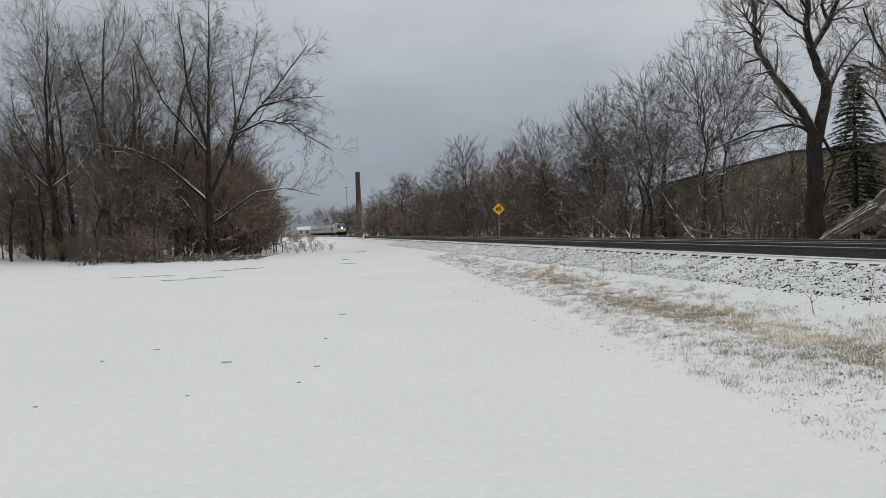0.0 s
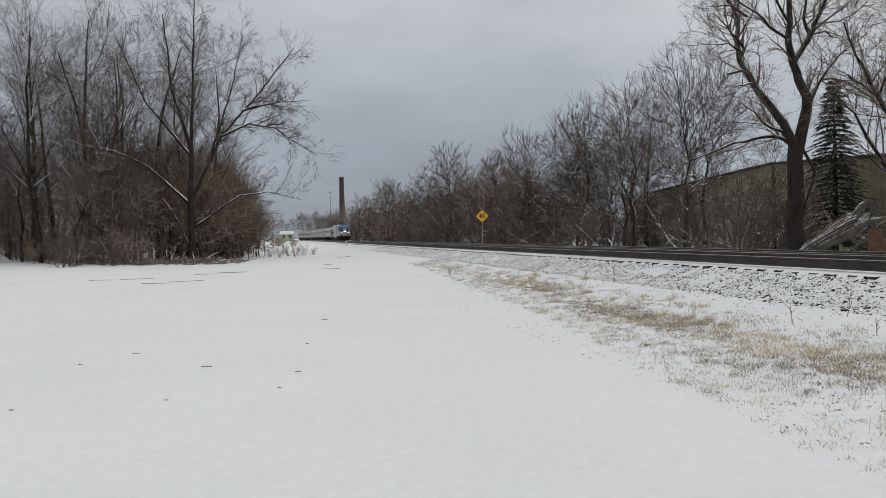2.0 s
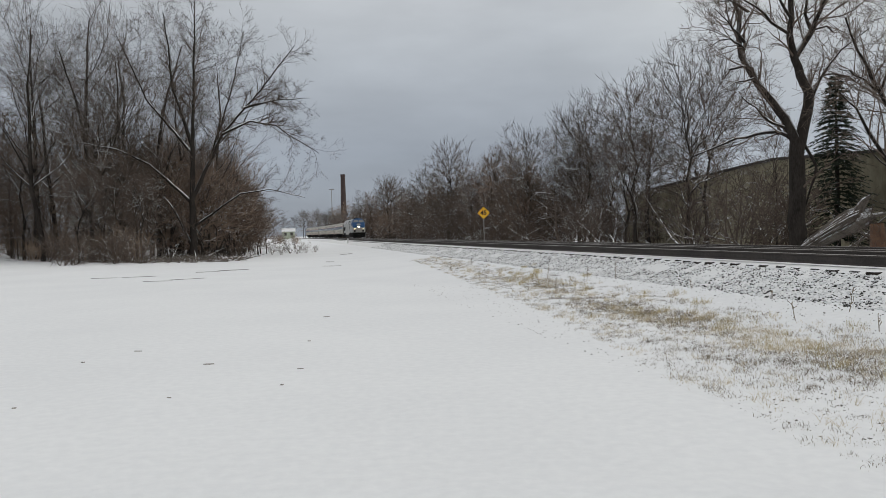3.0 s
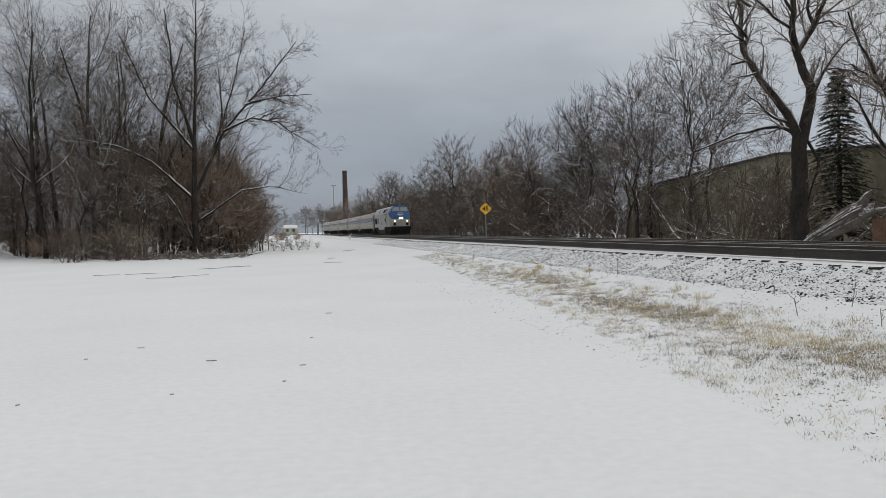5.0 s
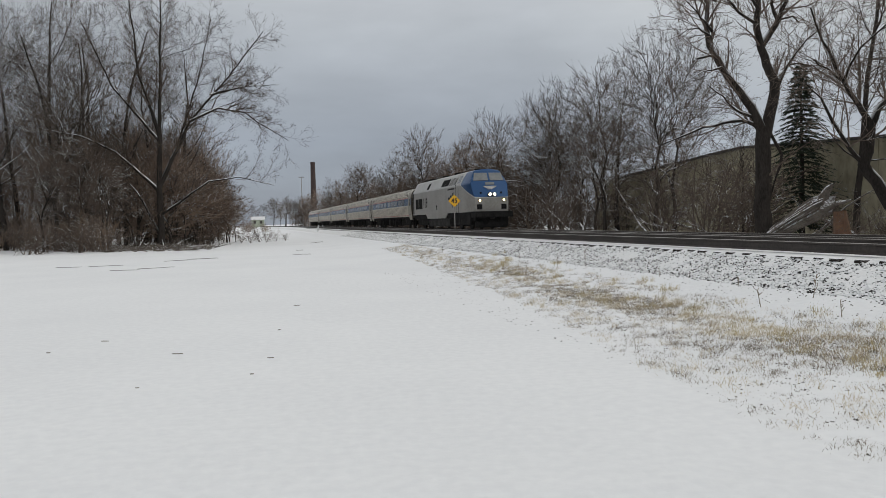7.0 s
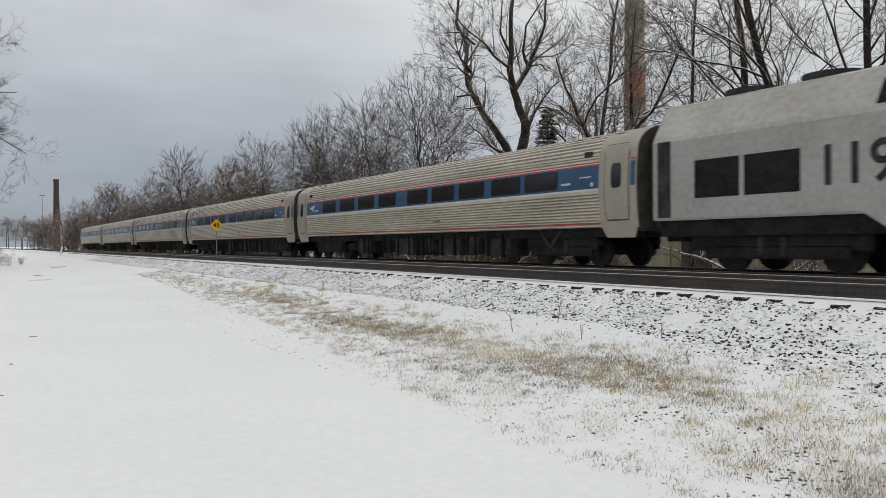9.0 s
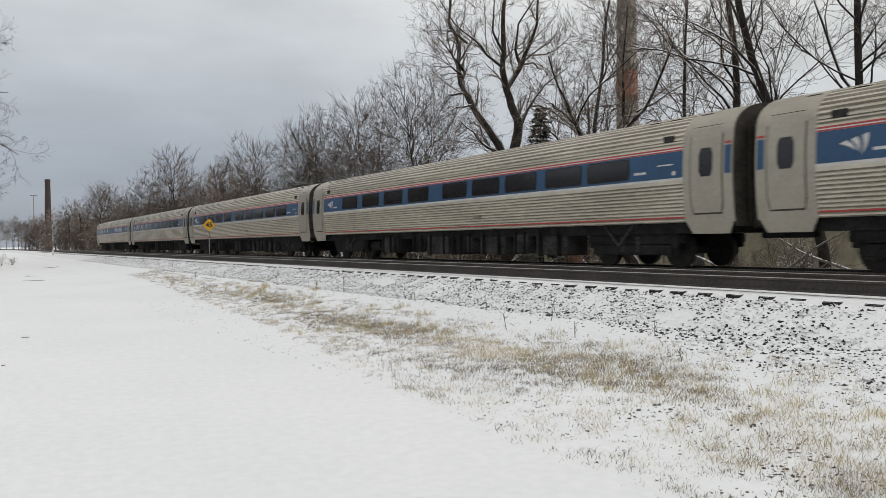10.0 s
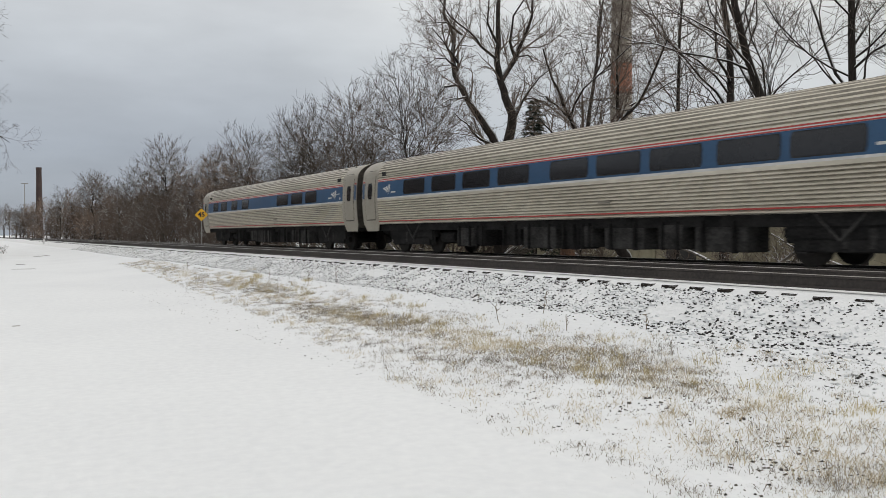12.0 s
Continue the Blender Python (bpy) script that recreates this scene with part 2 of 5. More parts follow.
def ballast():
    """The bed of both tracks: a shoulder that slopes down to the verge."""
    prof = [(8.15, 0.30), (8.4, 0.40), (8.8, 0.56), (9.2, 0.718), (9.335, 0.745), (9.48, 0.802), (9.8, 0.806), (11.5, 0.806), (11.9, 0.77), (12.6, 0.62), (13.6, 0.56), (14.4, 0.58), (14.9, 0.63),
            (17.7, 0.63), (18.2, 0.55), (19.6, 0.05)]
    ss = list(np.arange(-20, 80, 0.4)) + list(range(80, 150, 5)) + list(range(150, 700, 12))
    verts, faces = [], []
    n = len(prof)
    for s in ss:
        for d, z in prof:
            v = W(s, d, z)
            if s < 80 and z > 0.2:
                amp = 1.0 if d < 9.3 else 0.2
                v.z += amp * (0.03 * noise.noise(Vector((s * 1.3, d * 1.3, 0))) + 0.015 * noise.noise(Vector((s * 4, d * 4, 5))))
            verts.append(v)
    for i in range(len(ss) - 1):
        for k in range(n - 1):
            a = i * n + k
            faces.append((a, a + n, a + n + 1, a + 1))
    faces = [f[::-1] for f in faces]
    return verts, faces


def speckled_snow():
    """Snow on ballast: stones show through as dark specks."""
    m = material("ballast_snow", (0.80, 0.808, 0.815), 0.8, second=(0.74, 0.748, 0.755), scale=1.5, grain=12, bump=0.03)
    n, l = m.node_tree.nodes, m.node_tree.links
    b = n["Principled BSDF"]
    base = b.inputs["Base Color"].links[0].from_socket
    g = n.new("ShaderNodeNewGeometry")
    v = n.new("ShaderNodeTexVoronoi")
    v.inputs["Scale"].default_value = 13.0
    l.new(g.outputs["Position"], v.inputs["Vector"])
    ns = n.new("ShaderNodeTexNoise")
    ns.inputs["Scale"].default_value = 1.6
    l.new(g.outputs["Position"], ns.inputs["Vector"])
    th = n.new("ShaderNodeMapRange")
    th.inputs["From Min"].default_value, th.inputs["From Max"].default_value = 0.35, 0.7
    th.inputs["To Min"].default_value, th.inputs["To Max"].default_value = -0.02, 0.15
    l.new(ns.outputs["Fac"], th.inputs["Value"])
    lt = n.new("ShaderNodeMath")
    lt.operation = "LESS_THAN"
    l.new(v.outputs["Distance"], lt.inputs[0])
    l.new(th.outputs[0], lt.inputs[1])
    mix = n.new("ShaderNodeMix")
    mix.data_type = "RGBA"
    mix.inputs[7].default_value = (0.07, 0.065, 0.06, 1)
    l.new(lt.outputs[0], mix.inputs[0])
    l.new(base, mix.inputs[6])
    l.new(mix.outputs[2], b.inputs["Base Color"])
    return m


BALLAST = speckled_snow()
bv, bf = ballast()
bed = raw("ballast_bed", bv, bf, BALLAST)
tagged(bed, "ballast embankment of crushed stone dusted with snow", "embankment", kind="structure")


def stones(name, count, area, size, seed, mat, label, density=None):
    """Crushed stones that stick out of the snow, joined."""
    rng = random.Random(seed)
    verts, faces = [], []
    for _ in range(count):
        s, d, z = area(rng)
        r = size * rng.uniform(0.5, 1.5)
        c = W(s, d, z)
        q = Euler((rng.uniform(0, 6), rng.uniform(0, 6), rng.uniform(0, 6))).to_matrix()
        base = len(verts)
        for v in ((1, 0, 0), (-1, 0, 0), (0, 1, 0), (0, -1, 0), (0, 0, 1), (0, 0, -1)):
            w = q @ (Vector(v) * r * rng.uniform(0.5, 1.5))
            verts.append(c + Vector((w.x, w.y, w.z * 0.6)))
        for a, b, e2 in ((0, 2, 4), (2, 1, 4), (1, 3, 4), (3, 0, 4), (2, 0, 5), (1, 2, 5), (3, 1, 5), (0, 3, 5)):
            faces.append((base + a, base + b, base + e2))
    ob = raw(name, verts, faces, mat)
    tagged(ob, label, "stones", kind="stuff")


def verge_z(s, d):
    v = TD * s + TN * d
    return ground_z(s, d) + 0.035 * noise.noise(v * 0.35) + 0.012 * noise.noise(v * 1.6) + 0.10 * noise.noise(v * 0.06) * (1 - smooth(3, 6, d))


def on_shoulder(rng):
    while True:
        s, u = rng.uniform(2, 75), rng.random()
        if rng.random() < 1.2 * max(0.12, 1 - s / 90) and noise.noise(Vector((s * 0.8, u * 2.5, 3))) > -0.05 - 0.5 * rng.random():
            break
    low = np.interp(s, (2, 4.5, 9), (6.3, 6.7, 8.0))
    d = low + (9.35 - low) * u ** 0.75
    z = np.interp(d, (8.05, 8.15, 8.4, 8.8, 9.2, 9.335), (0.36, 0.36, 0.40, 0.56, 0.718, 0.745))
    z += 0.03 * noise.noise(Vector((s * 1.3, d * 1.3, 0))) + 0.015 * noise.noise(Vector((s * 4, d * 4, 5)))
    return s, d, max(z, verge_z(s, d)) + 0.002 if d > 8.1 else verge_z(s, d) + 0.002


stones("snowy_stones", 9000, on_shoulder, 0.034, 12, BALLAST, "snow-covered crushed stones on the embankment")
stones("ballast_stones", 13000, on_shoulder, 0.0185, 11, STONE, "dark crushed stones poking through snow on the embankment")


# ---- bare trees ----
SPREAD = (0.55, 1.15)


def grow(rng, start, way, length, radius, level, spec, out):
    """One limb and all that grows from it. out: lists by level."""
    segs, wander, lift, kids, ratio = spec[level][:5]
    path, radii = [start], [radius]
    p, w = start.copy(), way.normalized()
    for i in range(segs):
        w = (w + Vector((rng.gauss(0, wander), rng.gauss(0, wander), rng.gauss(0, wander) + lift))).normalized()
        p = p + w * (length / segs)
        path.append(p.copy())
        radii.append(max(0.0045, radius * (1 - 0.82 * (i + 1) / segs)))
    out.append((level, path, radii))
    if level + 1 >= len(spec):
        return
    for k in range(kids):
        u = rng.uniform(0.25 if level else spec[0][5] if len(spec[0]) > 5 else 0.3, 1.0)
        f = u * segs
        i = min(segs - 1, int(f))
        q = path[i].lerp(path[i + 1], f - i)
        axis = (path[i + 1] - path[i]).normalized()
        side = axis.orthogonal().normalized()
        side.rotate(Matrix.Rotation(rng.uniform(0, math.tau), 3, axis))
        angle = rng.uniform(0.35, 1.05) if level else rng.uniform(*SPREAD)
        way2 = axis * math.cos(angle) + side * math.sin(angle)
        r = radii[i] * (rng.uniform(0.26, 0.46) if level == 0 else rng.uniform(0.4, 0.65))
        grow(rng, q, way2, length * ratio * rng.uniform(0.6, 1.25) * (1.15 - 0.5 * u), max(0.005, r), level + 1, spec, out)


def tree_mesh(name, seed, height, radius, spec, trunk_mat, twig_mat, label, lean=(0, 0), stems=1, wood_level=1, category="tree", low=0.005, sides=(8, 5, 4, 3)):
    rng = random.Random(seed)
    out = []
    for k in range(stems):
        spread = 0.0 if stems == 1 else 0.45
        way = Vector((lean[0] + rng.gauss(0, spread), lean[1] + rng.gauss(0, spread), 1))
        start = Vector((rng.gauss(0, 0.12), rng.gauss(0, 0.12), -0.15)) if stems > 1 else Vector((0, 0, -0.3))
        grow(rng, start, way, height * (rng.uniform(0.6, 1.05) if stems > 1 else 1), radius, 0, spec, out)
    root = empty(name)
    tagged(root, label, category)
    wood, twig = ([], []), ([], [])
    for level, path, radii in out:
        v, f = wood if level < wood_level else twig
        tube(v, f, path, [max(low, r) for r in radii], sides[level])
    if wood[0]:
        ob = raw("trunk", *wood, trunk_mat, root)
        for p in ob.data.polygons:
            p.use_smooth = True
    raw("crown", *twig, twig_mat, root)
    return root



def crown_tree(name, seed, height, fork, width, counts, trunk_r, trunk_mat, twig_mat, label, low=0.02, base=None, category="tree", droop=0.0, stems=1):
    """A tree whose limbs reach for points spread through a rounded crown, each starting from the nearest wood already there."""
    rng = random.Random(seed)
    centre = Vector((rng.gauss(0, 0.3), rng.gauss(0, 0.3), (height + (fork if base is None else base)) / 2))
    rz = height - centre.z
    pos, ways, radii = [], [], []
    wood, twig = ([], []), ([], [])

    def add(path, rs, sides, lists):
        tube(*lists, path, [max(low, r) for r in rs], sides)
        for i in range(1, len(path)):
            pos.append(path[i])
            ways.append((path[i] - path[i - 1]).normalized())
            radii.append(rs[i])

    for k in range(stems):
        x, y = (0.0, 0.0) if stems == 1 else (rng.gauss(0, 0.5), rng.gauss(0, 0.5))
        top = fork + (height - fork) * 0.45
        n = 6
        path = [Vector((x + (0.25 + 0.06 * width * (stems > 1)) * noise.noise(Vector((seed * 3 + k, i * 0.5, 0))) * i / 2, y + 0.25 * noise.noise(Vector((seed * 5 + k, 3, i * 0.5))) * i / 2, -0.3 + (top + 0.3) * i / n)) for i in range(n + 1)]
        add(path, [trunk_r * (1 - 0.7 * i / n) for i in range(n + 1)], 7, wood)
    alive = [i for i in range(len(pos)) if pos[i].z > fork * 0.85] or list(range(len(pos)))
    keep_p, keep_w, keep_r = [pos[i] for i in alive], [ways[i] for i in alive], [radii[i] for i in alive]
    pos[:], ways[:], radii[:] = keep_p, keep_w, keep_r

    def target(lo, hi):
        while True:
            v = Vector((rng.gauss(0, 1), rng.gauss(0, 1), rng.gauss(0.25, 1))).normalized() * rng.uniform(lo, hi)
            bump = 1 + 0.22 * noise.noise(v * 1.6 + Vector((seed, 0, 0)))
            p = centre + Vector((v.x * width / 2 * bump, v.y * width / 2 * bump, v.z * rz * bump))
            if p.z > 0.3:
                return p

    for level, (count, lo, hi) in enumerate(((counts[0], 0.45, 0.85), (counts[1], 0.45, 0.95), (counts[2], 0.4, 1.03))):
        goals = sorted((target(lo, hi) for _ in range(count)), key=lambda p: (p - centre).length)
        grid = np.array([tuple(p) for p in pos])
        heading = np.array([tuple(w) for w in ways])
        for p in goals:
            dist = np.linalg.norm(grid - np.array(tuple(p)), axis=1) + 0.9 * np.maximum(0.0, grid[:, 2] - p.z) 
            gap = np.array(tuple(p)) - grid
            length = np.linalg.norm(gap, axis=1) + 1e-6
            dist = dist + 0.9 * length * (1 - (gap * heading).sum(axis=1) / length)
            i = int(np.argmin(dist))
            a, way = pos[i], ways[i]
            ln = (p - a).length
            if ln < 0.15:
                continue
            m1 = a + way * ln * 0.35 + Vector((0, 0, 0.05 * ln))
            n = (5, 3, 2)[level]
            path = []
            for j in range(n + 1):
                u = j / n
                q = a.lerp(m1, u).lerp(m1.lerp(p, u), u)
                w = min(1.0, j) * 0.045 * ln
                path.append(q + Vector((rng.gauss(0, w), rng.gauss(0, w), rng.gauss(0, w) - droop * ln * u * u)))
            r = min(radii[i] * 0.75, (0.075, 0.035, 0.016)[level])
            add(path, [r * (1 - 0.75 * j / n) for j in range(n + 1)], (5, 3, 3)[level], wood if level == 0 else twig)
    # twigs that bristle outward
    total = len(pos)
    for _ in range(counts[3]):
        i = total - 1 - int((total * 0.93) * rng.random() ** 1.15)
        a = pos[i]
        out = a - centre
        out = Vector((out.x / width * 2, out.y / width * 2, out.z / rz)).normalized() if out.length > 0.1 else Vector((0, 0, 1))
        way = (ways[i] * 0.8 + out * 0.5 + Vector((rng.gauss(0, 0.42), rng.gauss(0, 0.42), rng.gauss(0.35 - droop, 0.35)))).normalized()
        ln = rng.uniform(0.35, 1.0) * (height / 12) ** 0.5
        end = a + way * ln + Vector((0, 0, 0.06 - droop * ln))
        tube(*twig, [a, end], [low, low * 0.45], 3)
    root = empty(name)
    tagged(root, label, category)
    ob = raw("trunk", *wood, trunk_mat, root)
    for p in ob.data.polygons:
        p.use_smooth = True
    raw("crown", *twig, twig_mat, root)
    return root


TALL = [(9, 0.07, 0.04, 20, 0.46, 0.3), (5, 0.16, 0.07, 8, 0.5), (4, 0.2, 0.05, 6, 0.6), (2, 0.24, 0.02, 0, 0)]
SHRUB = [(4, 0.12, 0.05, 6, 0.6, 0.05), (3, 0.2, 0.05, 5, 0.6), (2, 0.25, 0.03, 0, 0)]

tall = [tree_mesh("bare_tree", 10 + i, 17 + 2 * (i % 2), 0.22, TALL, BARK, (GREYTWIG, TWIG)[i % 2], "tall bare deciduous tree with thin snow-dusted branches", wood_level=2, low=0.007, sides=(8, 5, 3, 3)) for i in range(3)]
midt = [crown_tree("bare_tree", 30 + i, 11.5, (2.6, 1.8, 2.2)[i], (6.0, 7.0, 6.2)[i], (18, 120, 440, 1500), 0.14, BARK, (TWIG, GREYTWIG, TWIG)[i], "slender bare tree with a rounded crown of fine twigs", low=0.0085) for i in range(3)]
shrubs = [tree_mesh("shrub", 50 + i, 2.6, 0.03, SHRUB, BARK, BRUSH, "leafless reddish brown brush with fine twigs", stems=6, wood_level=0, category="shrub", low=0.008, sides=(4, 3, 3)) for i in range(3)]
fart = [crown_tree("far_tree", 70 + i, 14, (3.0, 4.0, 2.5)[i], (7.5, 6.0, 8.5)[i], (16, 90, 340, 1700), 0.18, BARK, (TWIG, REDTWIG, GREYTWIG)[i], "distant bare tree with a rounded crown beside the tracks", low=0.0115) for i in range(3)]
thicket = [crown_tree("thicket_bush", 90 + i, 5.0, 0.3, (4.6, 5.4, 4.2)[i], (12, 70, 260, 1200), 0.05, BARK, (TWIG, REDTWIG, DARKTWIG)[i], "dense leafless brown thicket with many thin stems", low=0.0105, base=-0.4, category="shrub", stems=6) for i in range(3)]
dense = [crown_tree("bare_tree", 110 + i, 12, (1.6, 2.2)[i], (6.5, 7.5)[i], (18, 120, 420, 1700), 0.15, BARK, (REDTWIG, TWIG)[i], "bare tree with a dense rounded crown of reddish brown twigs", low=0.010) for i in range(2)]
SLIM = [(12, 0.06, 0.03, 30, 0.30, 0.22), (7, 0.17, 0.05, 9, 0.5), (4, 0.2, 0.04, 7, 0.52), (2, 0.24, 0.02, 0, 0)]
slim = [tree_mesh("bare_tree", 130 + i, 18, (0.19, 0.15, 0.17)[i], SLIM, BARK, (TWIG, GREYTWIG, TWIG)[i], "tall straight bare tree with a fine network of twigs", wood_level=2, low=0.006, sides=(8, 4, 3, 3)) for i in range(3)]
dark_shrubs = [tree_mesh("shrub", 60 + i, 2.6, 0.03, SHRUB, BARK, TWIG, "leafless dark brown brush with fine twigs", stems=6, wood_level=0, category="shrub", low=0.008, sides=(4, 3, 3)) for i in range(2)]
used = {}


def plant(kinds, i, v, size, turn, group, z=None, tilt=(0, 0)):
    ob = kinds[i % len(kinds)]
    m = Matrix.Translation((v.x, v.y, v.z if z is None else z)) @ pose(0, 0, 0, tilt[0], tilt[1], turn) @ Matrix.Diagonal((size, size, size, 1))
    if ob.name not in used:
        used[ob.name] = True
        ob.matrix_basis = m
        tagged(ob, group=group)
        return ob
    c = copy_thing(ob, m)
    c.scale = (size, size, size)
    tagged(c, group=group)
    return c


def wood(seed, count, area, kinds, sizes, group, gap=1.5):
    rng = random.Random(seed)
    placed = []
    tries = 0
    while len(placed) < count and tries < count * 40:
        tries += 1
        s, d = area(rng)
        if any((s - a) ** 2 + (d - b) ** 2 < gap * gap for a, b in placed):
            continue
        placed.append((s, d))
        plant(kinds, rng.randrange(len(kinds)), W(s, d, ground_z(s, d) - 0.05), rng.uniform(*sizes), rng.uniform(0, 360), group, tilt=(rng.gauss(0, 2.5), rng.gauss(0, 2.5)))


def left_edge(s):
    """The edge of the left wood runs obliquely towards the tracks."""
    return np.interp(s, (40, 57, 70, 88, 110, 150, 190, 400), (-2, -8.5, -14, -22, -14, -6.5, -2.5, -1.5))


def left_wood(rng):
    s = rng.uniform(62, 115)
    return s, left_edge(s) - rng.uniform(1.5, 42)


def left_row(rng):
    s = rng.uniform(95, 185)
    return s, left_edge(s) - rng.uniform(1.0, 9)


def left_front(rng):
    s = rng.uniform(56, 95)
    return s, left_edge(s) - rng.uniform(0.3, 6)


wood(1, 16, left_wood, tall, (0.75, 1.1), "trees of the wood", 2.2)
wood(2, 16, left_wood, midt, (0.8, 1.25), "trees of the wood", 1.4)
wood(3, 22, left_row, midt, (0.85, 1.2), "trees along the tracks", 1.4)
wood(4, 22, left_front, shrubs, (0.6, 1.3), "brush at the wood's edge", 0.9)
wood(28, 30, left_front, dark_shrubs, (0.6, 1.5), "brush at the wood's edge", 0.9)
wood(5, 28, left_row, shrubs, (0.9, 2.2), "brush at the wood's edge", 1.0)
wood(11, 14, lambda r: (lambda s: (s, left_edge(s) - r.uniform(5, 45)))(r.uniform(78, 130)), fart, (0.6, 1.0), "trees of the wood", 2.0)
wood(12, 18, lambda r: (lambda s: (s, left_edge(s) - r.uniform(1, 8)))(r.uniform(85, 180)), fart, (0.55, 0.85), "trees along the tracks", 2.0)
rng_left = random.Random(77)
for i, (x, y) in enumerate(((-30, 63), (-28.5, 66), (-27, 63.5), (-25.5, 67), (-24, 64), (-22, 66), (-20.3, 69), (-33, 68), (-35, 72), (-19, 73), (-23, 74), (-30, 76))):
    plant(tall, i, Vector((x, y, 0.1)), rng_left.uniform(0.85, 1.1), 53 * i, "trees of the wood", tilt=(rng_left.gauss(0, 2), rng_left.gauss(0, 2)))
wood(15, 16, lambda r: (r.uniform(72, 100), r.uniform(-13, -5)), fart, (0.5, 0.8), "trees of the wood", 1.6)
wood(18, 16, lambda r: (r.uniform(84, 125), r.uniform(-50, -25)), shrubs, (0.9, 1.8), "brush at the wood's edge", 1.2)
wood(19, 10, lambda r: (r.uniform(95, 130), r.uniform(-62, -40)), fart, (0.6, 0.9), "trees of the wood", 2.0)
for i, (x, y, size) in enumerate(((-17, 72, 0.85), (-18.5, 68, 0.8), (-21, 66, 0.9), (-25, 68, 1.0), (-29, 70, 1.05), (-33, 66, 1.0), (-37, 72, 1.1), (-41, 76, 1.1))):
    plant((dense[0], midt[0], dense[0], midt[1]), i, Vector((x, y, 0.0)), size, 61 * i, "trees of the wood")
for i, (x, y, size) in enumerate(((-18.4, 65, 1.6), (-17.8, 69, 1.5), (-19.8, 69, 1.8), (-17.4, 74, 1.3), (-18.6, 78, 1.4), (-16.0, 70, 0.85), (-16.6, 78, 0.95), (-22, 65, 1.5), (-25, 66, 1.4))):
    plant((thicket[1],), 0, Vector((x, y, 0.0)), size, 67 * i, "thicket at the wood's edge")
for i, (x, y, size) in enumerate(((-13.0, 71, 0.45), (-12.3, 75, 0.5), (-11.7, 77, 0.42), (-13.4, 78, 0.55), (-14.2, 73, 0.5), (-11.2, 80, 0.35), (-15.0, 62, 0.5), (-16.2, 58.5, 0.4))):
    plant(dark_shrubs, i, Vector((x, y, 0.0)), size, 49 * i, "brush at the wood's edge")
wood(13, 12, lambda r: (r.uniform(58, 70), r.uniform(-16, -9.5)), midt, (0.5, 0.8), "trees of the wood", 1.2)


def right_row(rng):
    s = rng.uniform(46, 150)
    return s, rng.uniform(20.5, 29)


def right_far(rng):
    s = 150 + 260 * rng.random() ** 1.2
    return s, rng.uniform(21, 42)


wood(21, 64, lambda r: (lambda s: (s, r.uniform(21, 25 + s * 0.03)))(70 + 250 * r.random() ** 1.3), thicket, (0.65, 1.25), "thicket behind the tracks", 1.4)
wood(22, 18, lambda r: (lambda s: (s, r.uniform(24, 38)))(r.uniform(110, 330)), thicket, (1.1, 1.8), "thicket behind the tracks", 2.0)
wood(23, 30, lambda r: (r.uniform(74, 118), r.uniform(-11, -4)), (thicket[1], thicket[0]), (0.8, 1.7), "thicket at the wood's edge", 1.2)
wood(24, 32, lambda r: (lambda s: (s, left_edge(s) - r.uniform(2, 14)))(r.uniform(66, 180)), (thicket[1], thicket[0]), (0.9, 1.6), "thicket at the wood's edge", 1.5)
wood(25, 22, lambda r: (r.uniform(74, 108), r.uniform(-13.5, -5.5)), dense, (0.75, 1.15), "trees of the wood", 1.6)
wood(26, 34, lambda r: (lambda s: (s, r.uniform(24, 30 + s * 0.04)))(r.uniform(85, 300)), dense, (0.6, 0.92), "trees behind the tracks", 3.0)
wood(27, 10, lambda r: (r.uniform(52, 74), r.uniform(22, 26)), (thicket[0], thicket[2]), (0.55, 0.85), "thicket behind the tracks", 1.6)
wood(6, 28, right_row, midt, (0.45, 0.8), "trees behind the tracks", 1.8)
wood(7, 24, lambda r: (r.uniform(60, 165), r.uniform(23, 34)), fart, (0.42, 0.68), "trees behind the tracks", 2.2)
wood(8, 44, right_far, fart, (0.7, 1.1), "far wood behind the tracks", 2.0)
wood(9, 50, lambda r: (r.uniform(30, 130), r.uniform(19.8, 23.5)), dark_shrubs, (0.7, 1.9), "brush behind the tracks", 1.0)
wood(16, 14, lambda r: (r.uniform(200, 310), r.uniform(-14, -3)), fart, (0.25, 0.45), "far wood behind the tracks", 2.0)
wood(17, 10, lambda r: (r.uniform(150, 175), r.uniform(-1, 4)), shrubs, (0.5, 0.9), "brush at the wood's edge", 0.8)
wood(14, 16, lambda r: (r.uniform(10, 34), r.uniform(20.2, 25)), dark_shrubs, (0.4, 0.9), "brush behind the tracks", 1.0)
wood(10, 24, lambda r: (r.uniform(380, 560), r.uniform(-70, 30)), fart, (0.7, 1.0), "far wood behind the tracks", 3.0)


